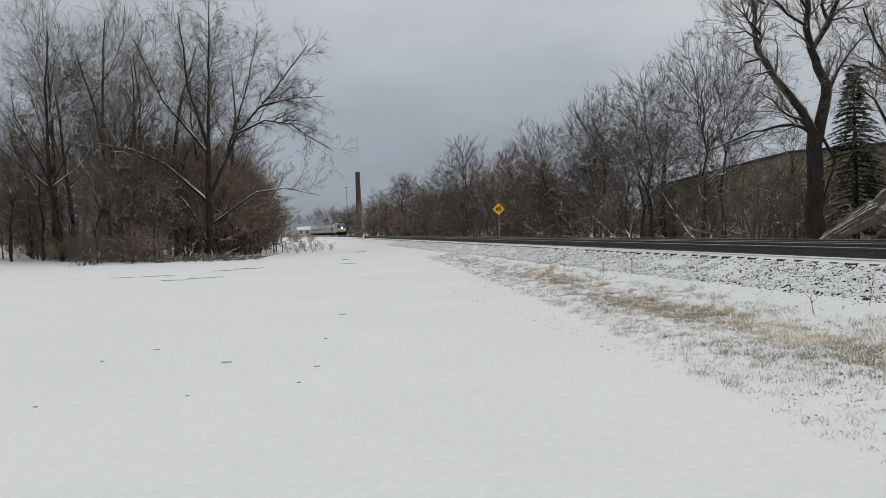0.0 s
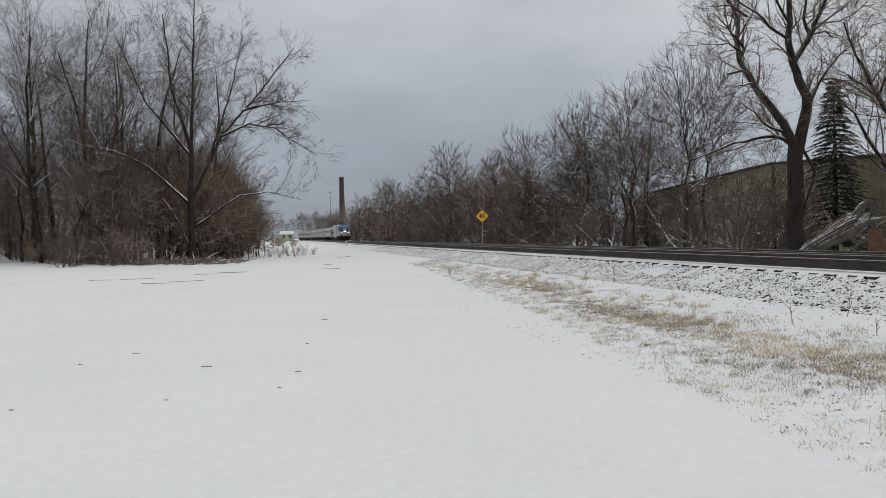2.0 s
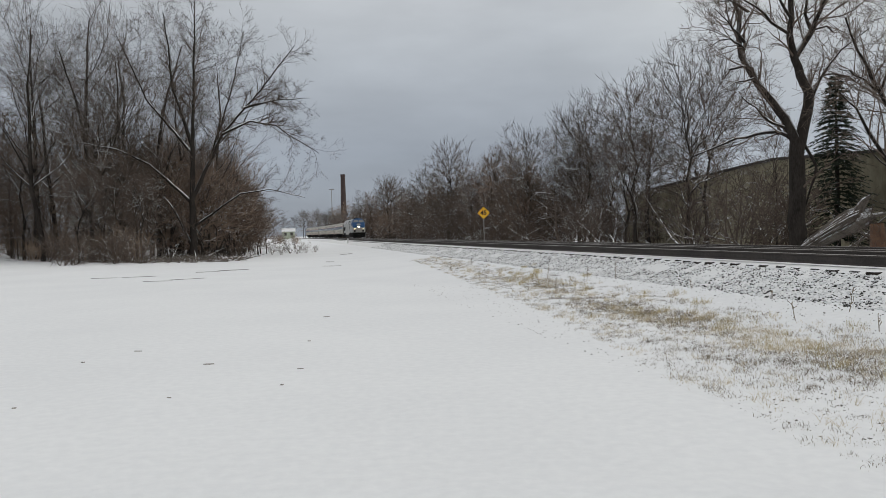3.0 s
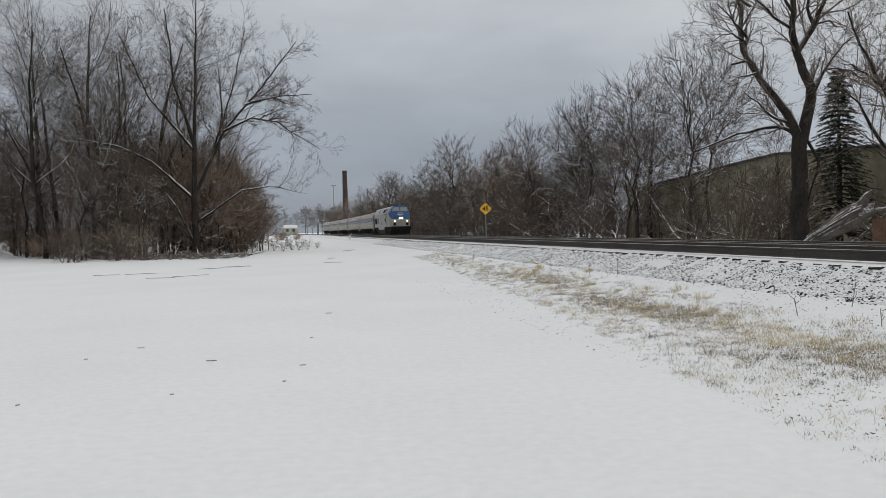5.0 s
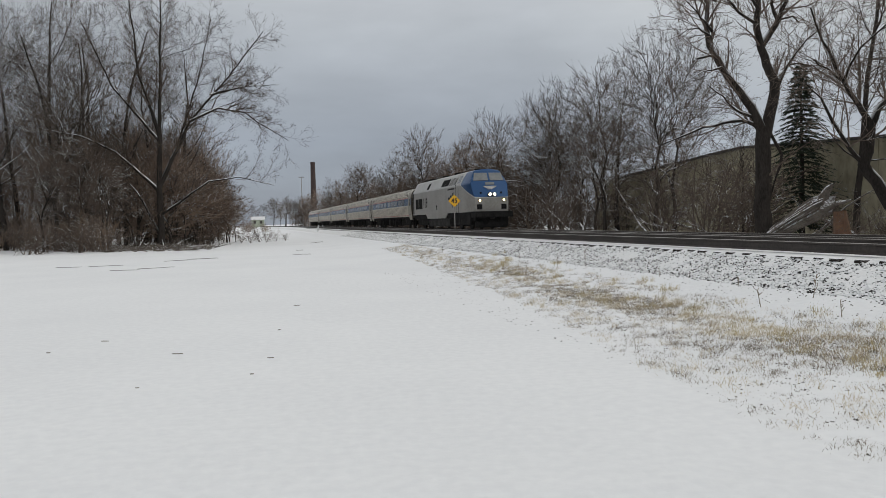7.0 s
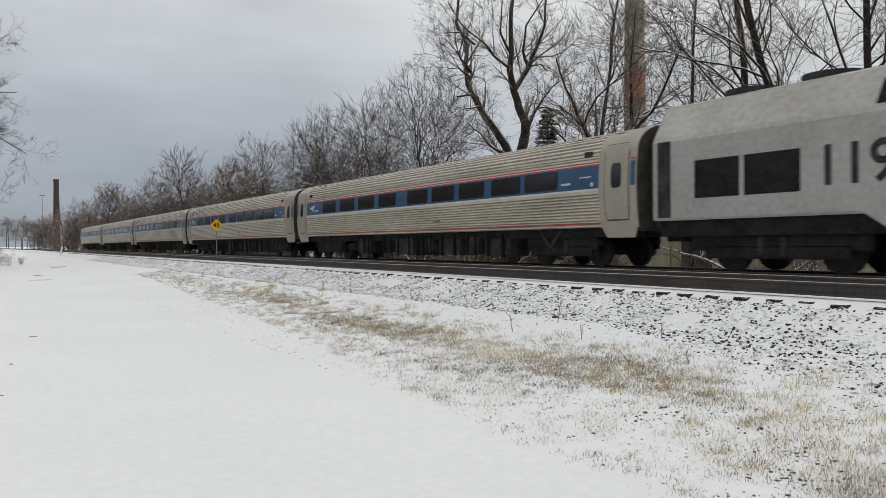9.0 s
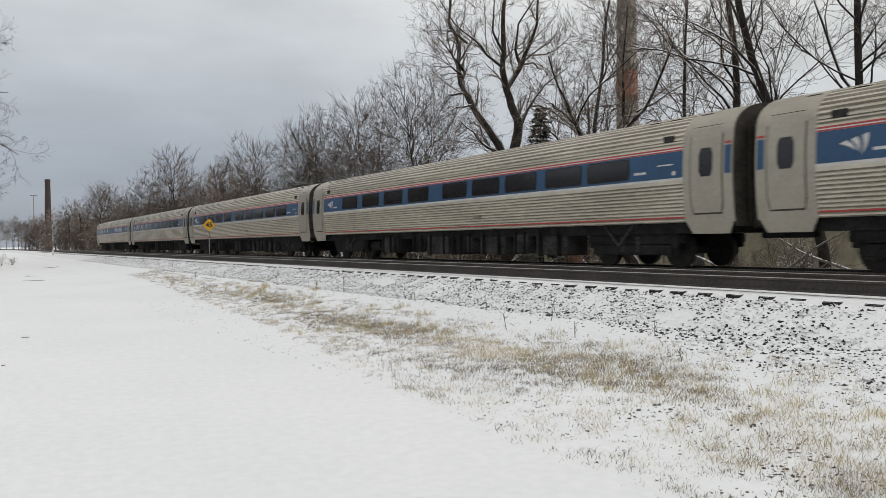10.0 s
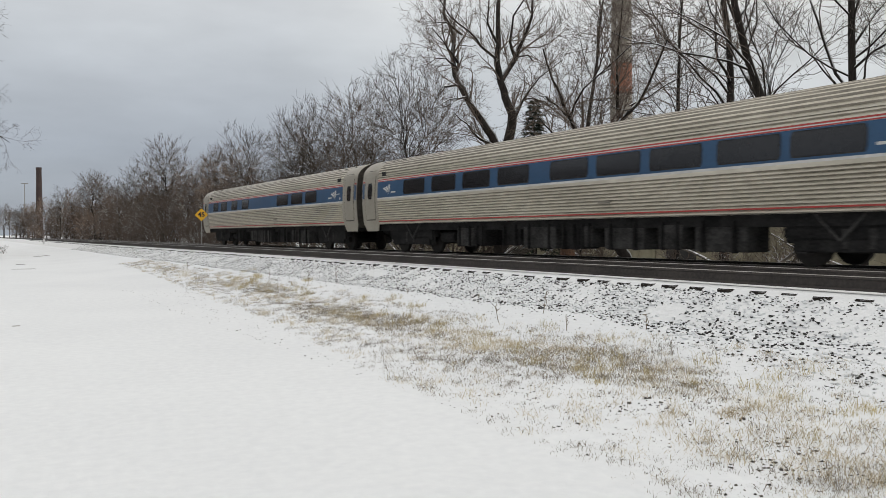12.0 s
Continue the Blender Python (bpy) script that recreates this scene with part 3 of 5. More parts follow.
# ---- single trees with their main limbs given ----
def limb_tree(name, label, base, limbs, spec, twig_mat, seed, kids, turn=0.0, group="", depth=0.6):
    """A tree of given main limbs: each is a start radius and points (x, z), with fine branches grown from them."""
    rng = random.Random(seed)
    out, wood_v, wood_f = [], [], []
    for radius, end_r, dens, pts in limbs:
        path = []
        y = 0.0
        for i in range(len(pts) - 1):
            a, b = pts[i], pts[i + 1]
            n = max(2, int(math.dist(a, b) / 0.5))
            for k in range(n):
                u = k / n
                path.append((a[0] + (b[0] - a[0]) * u, a[1] + (b[1] - a[1]) * u))
        path.append(pts[-1])
        drift = rng.gauss(0, depth) if out else 0.0
        p3 = []
        for i, (x, z) in enumerate(path):
            u = i / max(1, len(path) - 1)
            w = Vector((x, z * 0.9, i * 0.4)) + Vector((seed, 0, 0))
            p3.append(Vector((x + 0.10 * noise.noise(w) * min(1, i / 3), drift * u * u * 2 + 0.1 * noise.noise(w * 1.3), z + 0.06 * noise.noise(w * 1.7) * min(1, i / 3))))
        radii = [radius + (end_r - radius) * (i / max(1, len(p3) - 1)) ** 0.8 for i in range(len(p3))]
        tube(wood_v, wood_f, p3, radii, 9)
        count = max(1, int(dens * kids))
        for _ in range(count):
            u = rng.uniform(0.2, 1.0)
            i = min(len(p3) - 2, int(u * (len(p3) - 1)))
            axis = (p3[i + 1] - p3[i]).normalized()
            side = axis.orthogonal().normalized()
            side.rotate(Matrix.Rotation(rng.uniform(0, math.tau), 3, axis))
            ang = rng.uniform(0.5, 1.2)
            way = axis * math.cos(ang) + side * math.sin(ang) + Vector((0, 0, 0.15))
            grow(rng, p3[i], way, rng.uniform(0.8, 2.6), min(0.055, radii[i] * 0.5), 1, spec, out)
    root = empty(name, pose(*base, 0, 0, turn))
    tagged(root, label, "tree", group)
    ob = raw("trunk", wood_v, wood_f, BARK, root)
    for p in ob.data.polygons:
        p.use_smooth = True
    v, f = [], []
    for level, path, radii in out:
        tube(v, f, path, [max(0.005, r) for r in radii], (8, 4, 3, 3, 3)[level])
    raw("crown", v, f, twig_mat, root)
    return root


FINE = [(0, 0, 0, 0, 0), (5, 0.16, 0.05, 7, 0.55), (4, 0.2, 0.04, 5, 0.55), (3, 0.24, 0.02, 0, 0)]
limb_tree("old_tree", "large old bare tree with forked dark limbs edged with snow", (14.9, 31.9, 0.1), [
    (0.37, 0.29, 0.05, [(0.0, -0.3), (-0.08, 2.2), (0.0, 4.8)]),
    (0.21, 0.055, 0.9, [(0.0, 4.6), (-0.51, 5.75), (-0.96, 6.44), (-1.41, 7.01), (-1.74, 7.69), (-2.07, 8.37), (-2.05, 9.26), (-1.88, 10.15), (-2.25, 11.16), (-2.0, 12.6)]),
    (0.25, 0.07, 0.8, [(0.06, 4.6), (0.4, 5.84), (0.48, 6.74), (0.2, 7.42), (-0.09, 8.1), (-0.24, 8.89), (-0.18, 9.67), (-0.28, 11.0), (-0.05, 12.8)]),
    (0.15, 0.04, 0.9, [(-0.09, 8.1), (0.33, 8.76), (0.61, 9.32), (0.8, 9.87), (1.16, 10.98), (1.05, 12.4)]),
    (0.08, 0.02, 0.6, [(0.61, 9.3), (0.23, 9.84), (0.01, 10.67), (0.25, 11.8)]),
    (0.06, 0.015, 0.6, [(0.56, 9.21), (1.36, 9.46), (1.93, 9.31), (2.6, 9.6)]),
    (0.08, 0.02, 0.8, [(-0.21, 9.04), (-0.69, 9.35), (-1.25, 9.8), (-1.65, 10.15), (-2.6, 10.7), (-3.3, 11.6)]),
    (0.12, 0.022, 1.0, [(0.04, 4.72), (-0.41, 5.07), (-0.86, 5.24), (-1.55, 5.17), (-2.23, 5.05), (-3.15, 4.69), (-4.0, 4.3)]),
    (0.08, 0.018, 0.8, [(-0.29, 5.3), (-0.97, 5.54), (-1.43, 5.77), (-1.88, 6.12), (-2.6, 6.5)]),
    (0.07, 0.015, 0.8, [(-1.41, 7.01), (-1.74, 7.35), (-2.2, 7.25), (-2.66, 7.15), (-3.5, 6.7)]),
    (0.07, 0.05, 0.0, [(-1.74, 7.69), (-2.1, 7.88), (-2.5, 7.85)]),
    (0.07, 0.015, 0.8, [(-2.07, 8.48), (-2.29, 8.71), (-2.63, 8.94), (-3.08, 8.88), (-3.8, 8.5)]),
    (0.07, 0.015, 0.8, [(-2.06, 8.82), (-2.39, 9.16), (-2.84, 9.5), (-3.6, 9.95)]),
    (0.07, 0.015, 0.7, [(-1.9, 10.0), (-2.6, 10.5), (-3.4, 10.5)]),
    (0.07, 0.015, 0.7, [(-0.18, 9.67), (-0.78, 10.58), (-0.88, 12.2)]),
    (0.09, 0.018, 0.9, [(0.48, 6.4), (0.76, 6.96), (0.99, 7.4), (1.45, 7.5), (2.14, 7.38), (2.9, 6.9)]),
    (0.07, 0.015, 0.6, [(0.44, 6.1), (0.9, 7.3), (1.6, 8.3), (2.3, 9.0)]),
    (0.07, 0.03, 0.3, [(0.28, 4.7), (0.72, 3.8), (0.52, 2.9), (0.28, 2.2)])], FINE, TWIG, 5, 11)
limb_tree("leaning_tree", "leaning bare tree with a forked trunk beside the building", (16.7, 25.1, 0.1), [
    (0.22, 0.17, 0.0, [(0.35, -0.3), (-0.03, 0.68), (-0.77, 1.65), (-1.29, 2.42), (-1.66, 2.94), (-1.46, 3.76), (-1.5, 4.33)]),
    (0.12, 0.025, 1.0, [(-1.5, 4.27), (-1.7, 4.62), (-2.01, 5.09), (-2.42, 5.65), (-2.73, 6.3), (-3.07, 6.86), (-3.5, 7.9)]),
    (0.14, 0.03, 1.0, [(-1.48, 4.05), (-1.19, 4.71), (-0.77, 5.19), (-0.35, 5.58), (0.17, 6.16), (0.48, 6.93), (0.95, 8.4)]),
    (0.09, 0.02, 0.8, [(-1.66, 2.94), (-2.22, 3.48), (-2.73, 4.33), (-3.24, 5.08), (-3.9, 5.5)]),
    (0.08, 0.02, 1.0, [(-0.29, 5.62), (-0.42, 6.34), (-0.56, 7.29), (-0.77, 8.23), (-0.88, 9.6)]),
    (0.05, 0.015, 0.7, [(-2.42, 5.65), (-2.93, 6.02), (-3.64, 6.2), (-4.3, 6.1)]),
    (0.05, 0.015, 0.6, [(0.17, 6.16), (0.7, 6.45), (1.4, 7.1)]),
    (0.05, 0.015, 0.6, [(-2.32, 5.56), (-2.22, 6.5), (-1.85, 7.6)])], FINE, TWIG, 6, 14)
limb_tree("spreading_tree", "large spreading bare tree at the edge of the wood", (-17.6, 60.5, 0.0), [
    (0.28, 0.15, 0.3, [(0.0, -0.3), (0.0, 4.0), (0.15, 9.0)]),
    (0.14, 0.03, 1.6, [(0.15, 9.0), (0.5, 14.4), (0.9, 19.4)]),
    (0.15, 0.03, 1.4, [(0.1, 8.5), (-1.2, 13.0), (-1.6, 18.5)]),
    (0.17, 0.03, 1.8, [(0.0, 4.6), (2.4, 9.5), (5.3, 12.7), (7.9, 16.0)]),
    (0.12, 0.02, 1.5, [(2.4, 9.4), (4.4, 10.4), (6.2, 10.1), (9.0, 8.2)]),
    (0.11, 0.02, 1.2, [(4.0, 11.3), (6.4, 12.0), (8.6, 12.4)]),
    (0.10, 0.02, 1.0, [(0.0, 2.5), (3.6, 4.9), (5.8, 5.2), (8.4, 4.5)]),
    (0.14, 0.02, 1.3, [(-0.1, 4.4), (-2.9, 7.2), (-5.0, 8.3), (-7.2, 8.7)]),
    (0.12, 0.04, 0.4, [(-0.1, 1.0), (-1.2, 3.4), (-2.2, 4.9)]),
    (0.12, 0.02, 1.2, [(0.1, 8.0), (-3.0, 12.0), (-4.5, 16.5)]),
    (0.10, 0.02, 1.0, [(1.2, 7.0), (3.0, 12.5), (3.8, 17.5)])], FINE, TWIG, 7, 25, depth=1.2)
# single trees behind the train
for i, (s, d, k, size) in enumerate(((30.2, 26, 0, 0.85), (22.5, 24.5, 1, 0.8), (19.9, 24, 0, 1.0), (15.3, 23, 2, 1.05), (13.6, 22.5, 1, 1.0), (10.5, 24, 0, 0.9), (17, 32, 1, 0.9), (55, 26.5, 0, 0.62), (65, 25, 1, 0.6), (120, 25, 2, 0.72))):
    plant(slim, k, W(s, d, 0.0), size, 47 * i, "trees beside the building", tilt=(0, 0))
for i, (s, d, size) in enumerate(((48, 22.3, 0.7), (52, 23.5, 0.9), (58, 25, 0.85), (65, 25, 0.85), (76, 24, 0.85), (119, 25, 1.1), (104, 25, 0.8), (90, 24, 0.75), (37, 25, 0.6))):
    plant(midt, i, W(s, d, 0.0), size, 71 * i, "trees behind the tracks")


for i, (kinds, k, s, d, size) in enumerate(((midt, 1, 45.2, 24.5, 1.14), (midt, 0, 46.5, 26.5, 1.05), (midt, 2, 53.8, 25, 1.14), (midt, 1, 60, 24, 1.08), (midt, 0, 66, 25.5, 1.05), (midt, 2, 79, 25, 1.12),
                                            (fart, 0, 117, 25, 1.12), (fart, 1, 95, 26, 0.88), (fart, 1, 101, 27, 0.85), (dense, 0, 90, 27, 0.95), (fart, 2, 140, 26, 1.0), (fart, 0, 178, 25, 1.05), (fart, 2, 160, 27, 0.95))):
    plant(kinds, k, W(s, d, 0.0), size, 83 * i, "trees behind the tracks")


# ---- spruce ----
def spruce(base, height):
    rng = random.Random(9)
    root = empty("spruce", pose(*base))
    tagged(root, "tall narrow dark green spruce with snow on its boughs", "tree")
    v, f = [], []
    tube(v, f, [Vector((0, 0, -0.2)), Vector((0.03, 0, height * 0.5)), Vector((0, 0, height))], [0.16, 0.1, 0.02], 8)
    raw("trunk", v, f, BARK, root)
    v, f = [], []
    z = 0.9
    while z < height - 0.1:
        r = 2.5 * (1 - z / height) ** 0.8 + 0.10
        n = 9
        for k in range(n):
            a = math.tau * k / n + rng.uniform(-0.3, 0.3)
            out = Vector((math.cos(a), math.sin(a), 0))
            length = r * rng.uniform(0.65, 1.15)
            path = [Vector((0, 0, z)), Vector((0, 0, z)) + out * length * 0.5 + Vector((0, 0, -0.08 * length)), Vector((0, 0, z)) + out * length + Vector((0, 0, -0.32 * length + rng.uniform(-0.05, 0.12)))]
            tube(v, f, path, [0.02, 0.014, 0.006], 3)
            # sprays of needles along the bough
            for j in range(20):
                u = rng.uniform(0.12, 1)
                p = path[0].lerp(path[2], u) + Vector((0, 0, 0.06 * math.sin(u * 3)))
                side = Vector((-out.y, out.x, 0)) * rng.choice((-1, 1))
                w = (side * rng.uniform(0.3, 1) + out * 0.6 + Vector((0, 0, rng.uniform(-0.5, 0.05)))).normalized()
                ln = rng.uniform(0.14, 0.34) * (1.2 - 0.5 * u)
                q = w.cross(Vector((0, 0, 1))).normalized() * 0.035
                b = len(v)
                v.extend([p - q, p + q, p + w * ln + q * 0.3, p + w * ln - q * 0.3, p + w * ln * 0.5 + Vector((0, 0, 0.03))])
                f.extend([(b, b + 1, b + 4), (b + 1, b + 2, b + 4), (b + 2, b + 3, b + 4), (b + 3, b, b + 4)])
        z += rng.uniform(0.16, 0.25)
    raw("needles", v, f, NEEDLE, root)


spruce((19.5, 37.8, 0.0), 8.6)

# ---- the fallen trunk ----
DEADWOOD = snowed(material("dead_wood", (0.21, 0.185, 0.16), 0.95, second=(0.075, 0.063, 0.054), scale=2, grain=22, bump=0.03, spec=0.1), 0.2, 0.6, 6.0, 0.58)
RAWWOOD = material("raw_wood", (0.20, 0.11, 0.065), 0.9, second=(0.11, 0.06, 0.04), scale=3, grain=25, bump=0.02)


def fallen_trunk():
    root = empty("fallen_log")
    tagged(root, "fallen split tree trunk with snow in its grooves", "log")
    a, b = W(29.3, 20.4, 0.15), W(25.5, 20.6, 1.75)
    rng = random.Random(4)
    axis = (b - a).normalized()
    side = axis.cross(Vector((0, 0, 1))).normalized()
    up = side.cross(axis)
    n, m = 16, 48
    verts, faces = [], []
    for i in range(n + 1):
        u = i / n
        c = a.lerp(b, u) + up * 0.08 * math.sin(u * 3)
        r = 0.18 + 0.22 * u
        for k in range(m):
            ang = math.tau * k / m
            rr = r * (1 + 0.10 * math.sin(ang * 5 + 1.0) + 0.13 * abs(math.sin(ang * 8 + u * 1.5)) + 0.07 * math.sin(ang * 21 + u * 3) + 0.03 * rng.uniform(-1, 1))
            if i == n:
                rr *= 0.8
            shift = axis * (0.45 * max(0, math.sin(ang * 3 + 1)) * (u ** 6) + rng.uniform(-0.05, 0.05))
            verts.append(c + side * rr * math.cos(ang) + up * rr * math.sin(ang) + shift)
    for i in range(n):
        for k in range(m):
            p, q = i * m + k, i * m + (k + 1) % m
            faces.append((p, q, q + m, p + m))
    faces.append(tuple(range(n * m, n * m + m)))
    raw("trunk", verts, faces, DEADWOOD, root)
    v, f = [], []
    tube(v, f, [b + up * 0.25, b + axis * 0.5 + up * 0.5, b + axis * 0.8 + up * 0.55], [0.2, 0.12, 0.03], 8)
    raw("splinter", v, f, DEADWOOD, root)
    v, f = [], []
    tube(v, f, [b - up * 0.1, b + axis * 0.7 - up * 0.2, b + axis * 1.3 - up * 0.35], [0.18, 0.09, 0.03], 8)
    raw("splinter", v, f, DEADWOOD, root)
    v, f = [], []
    foot = W(24.9, 20.9, -0.2)
    tube(v, f, [foot, foot + Vector((0, 0, 0.9)), foot + Vector((-0.1, 0, 1.75))], [0.36, 0.30, 0.22], 10)
    raw("stump", v, f, RAWWOOD, root, "reddish broken stump")


fallen_trunk()


# ---- branches that lie on the ground by the tracks ----
def snags():
    rng = random.Random(21)
    for s, d, length, lift in ((70, 20.6, 7.0, 0.35), (47, 20.5, 6.0, 0.3), (36, 20.2, 4.5, 0.35), (20, 20.6, 4.0, 0.3), (24, 22, 3.5, 0.4), (16, 20.8, 3.8, 0.5), (84, 21, 6, 0.5), (33, 21.5, 4.5, 0.5), (39, 21, 5.0, 0.45), (42, 22.5, 5.5, 0.6), (51, 21.5, 6.0, 0.5), (56, 22, 6.0, 0.6), (62, 21, 6.0, 0.4), (26, 23, 4.0, 0.7), (31, 24, 4.5, 0.7), (19, 23, 4.0, 0.7), (13, 21.5, 4.0, 0.5), (45, 24, 5.0, 0.8), (76, 22, 7.0, 0.5), (96, 21.5, 7.0, 0.5)):
        root = empty("fallen_branch")
        tagged(root, "fallen bare branch carrying a line of snow", "branch", "fallen branches")
        out = []
        way = (-TD if rng.random() < 0.45 else TD) * 0.9 + TN * rng.uniform(-0.2, 0.2) + Vector((0, 0, lift))
        grow(rng, W(s, d, 0.2), way, length, 0.075, 0, [(8, 0.12, -0.02, 8, 0.38, 0.2), (4, 0.2, 0.05, 5, 0.5), (3, 0.2, 0.02, 0, 0)], out)
        v, f = [], []
        for level, path, radii in out:
            tube(v, f, path, radii, (7, 4, 3)[level])
        raw("branch", v, f, DEADWOOD, root)


snags()

# ---- the long building behind the trees ----
WALLPAINT = material("tan_wall", (0.38, 0.345, 0.245), 0.85, second=(0.215, 0.19, 0.135), scale=0.45, grain=3.0, amount=0.5, stretch=(1, 1, 0.5), spec=0.2)
ROOFING = snowed(material("roof_sheet", (0.06, 0.055, 0.05), 0.8, second=(0.04, 0.037, 0.034), scale=2, grain=12), 0.6, 0.9, 1.0, 0.5)
DOORPAINT = material("dark_door", (0.035, 0.034, 0.03), 0.6, second=(0.022, 0.021, 0.02), scale=2, grain=12)


def long_building():
    root = empty("long_building")
    tagged(root, "long low industrial building with a tan metal wall", "building")
    m = Matrix((( -TD.x, TN.x, 0, 0), (-TD.y, TN.y, 0, 0), (0, 0, 1, 0), (0, 0, 0, 1)))
    # local x runs towards the camera along the tracks, from s = 62 to s = 6
    def L(s, d, z):
        return W(s, d, z)

    def roof_z(s):
        return np.interp(s, (6, 26.6, 31.4, 36.3, 41.5, 45, 48.2, 62), (4.1, 4.63, 4.83, 5.05, 5.30, 5.13, 4.95, 4.2))

    ss = [6 + 0.5 * k for k in range(113)]
    verts, faces = [], []
    for s in ss:
        for d in (28.0, 28.25):
            verts += [L(s, d, -0.4), L(s, d, roof_z(s))]
    for i in range(len(ss) - 1):
        a, b = 4 * i, 4 * i + 4
        faces += [(a, b, b + 1, a + 1), (a + 2, a + 3, b + 3, b + 2), (a + 1, b + 1, b + 3, a + 3)]
    faces += [(0, 1, 3, 2), (4 * len(ss) - 4, 4 * len(ss) - 2, 4 * len(ss) - 1, 4 * len(ss) - 3)]
    raw("wall", verts, faces, WALLPAINT, root)
    for s in (6.0, 61.75):
        vs = [L(s + a, d, z) for a in (0, 0.25) for d, z in ((28.25, -0.4), (50, -0.4), (50, roof_z(s)), (28.25, roof_z(s)))]
        raw("wall", vs, [(0, 1, 2, 3), (7, 6, 5, 4), (0, 4, 5, 1), (1, 5, 6, 2), (2, 6, 7, 3), (3, 7, 4, 0)], WALLPAINT, root)
    verts, faces = [], []
    for s in ss:
        verts += [L(s, 27.8, roof_z(s) + 0.02), L(s, 27.8, roof_z(s) + 0.14), L(s, 50, roof_z(s) + 0.14), L(s, 50, roof_z(s) + 0.02)]
    for i in range(len(ss) - 1):
        a, b = 4 * i, 4 * i + 4
        faces += [(a, a + 1, b + 1, b), (a + 1, a + 2, b + 2, b + 1), (a + 3, a, b, b + 3)]
    raw("roof", verts, faces, ROOFING, root)
    for k in range(28):
        s = 7 + k * 2.0
        vs = [L(s + a, d, z) for a in (0, 0.06) for d, z in ((27.95, -0.2), (28.0, -0.2), (28.0, roof_z(s) - 0.03), (27.95, roof_z(s) - 0.03))]
        raw("seam", vs, [(0, 1, 2, 3), (7, 6, 5, 4), (0, 4, 5, 1), (1, 5, 6, 2), (2, 6, 7, 3), (3, 7, 4, 0)], WALLPAINT, root)
    for s0, s1, z0, z1, mat in ((24.6, 26.3, 0.2, 2.3, DOORPAINT), (43.0, 43.15, 0.4, 5.1, WALLPAINT)):
        vs = [L(s, d, z) for s in (s0, s1) for d, z in ((27.93, z0), (28.0, z0), (28.0, z1), (27.93, z1))]
        raw("door" if mat is DOORPAINT else "downpipe", vs, [(0, 1, 2, 3), (7, 6, 5, 4), (0, 4, 5, 1), (1, 5, 6, 2), (2, 6, 7, 3), (3, 7, 4, 0)], mat, root)


long_building()


# ---- chimneys ----
def bricks(name, a, b):
    m = material(name, a, 0.9, second=b, scale=0.5, grain=4, amount=0.5)
    return m


BRICK = bricks("dark_brick", (0.062, 0.04, 0.036), (0.04, 0.028, 0.026))
ORANGE = bricks("orange_brick", (0.30, 0.13, 0.08), (0.20, 0.09, 0.06))
PALE = bricks("pale_brick", (0.30, 0.27, 0.225), (0.20, 0.18, 0.155))


def chimney(name, label, base, r0, r1, bands, lip):
    root = empty(name, pose(*base))
    tagged(root, label, "chimney")
    top = bands[-1][1]
    for z0, z1, mat in bands:
        bm = bmesh.new()
        n = 8
        ring = []
        for i in range(n + 1):
            z = z0 + (z1 - z0) * i / n
            ring.append((r0 + (r1 - r0) * z / top, z))
        verts, faces = [], []
        tube(verts, faces, [Vector((0, 0, z)) for _, z in ring], [r for r, _ in ring], 24)
        bv = [bm.verts.new(v) for v in verts]
        for f in faces:
            bm.faces.new([bv[i] for i in f])
        part("shaft", bm, mat, root)
    bm = bmesh.new()
    cylinder(bm, (0, 0, top - lip), (0, 0, top + 0.05), r1 * 1.1, 24)
    part("rim", bm, bands[-1][2], root)


chimney("brick_chimney", "slender dark brick chimney standing far off", (-43.7, 420, -1), 1.75, 1.15, [(0, 34.3, BRICK)], 1.2)
chimney("banded_stack", "tall pale brick smokestack with orange bands", (*(W(62.8, 60).xy), -1), 1.36, 0.86,
        [(0, 17.2, PALE), (17.2, 20.4, ORANGE), (20.4, 28.5, PALE), (28.5, 31.5, ORANGE), (31.5, 38, PALE)], 0.6)

# ---- speed sign ----
YELLOW = material("sign_yellow", (0.78, 0.42, 0.012), 0.5, second=(0.68, 0.36, 0.01), scale=3, grain=20)
POSTM = material("galvanized_post", (0.32, 0.31, 0.29), 0.5, 0.6, second=(0.22, 0.21, 0.2), scale=5, grain=30)
BLACK = material("sign_black", (0.015, 0.014, 0.013), 0.6)


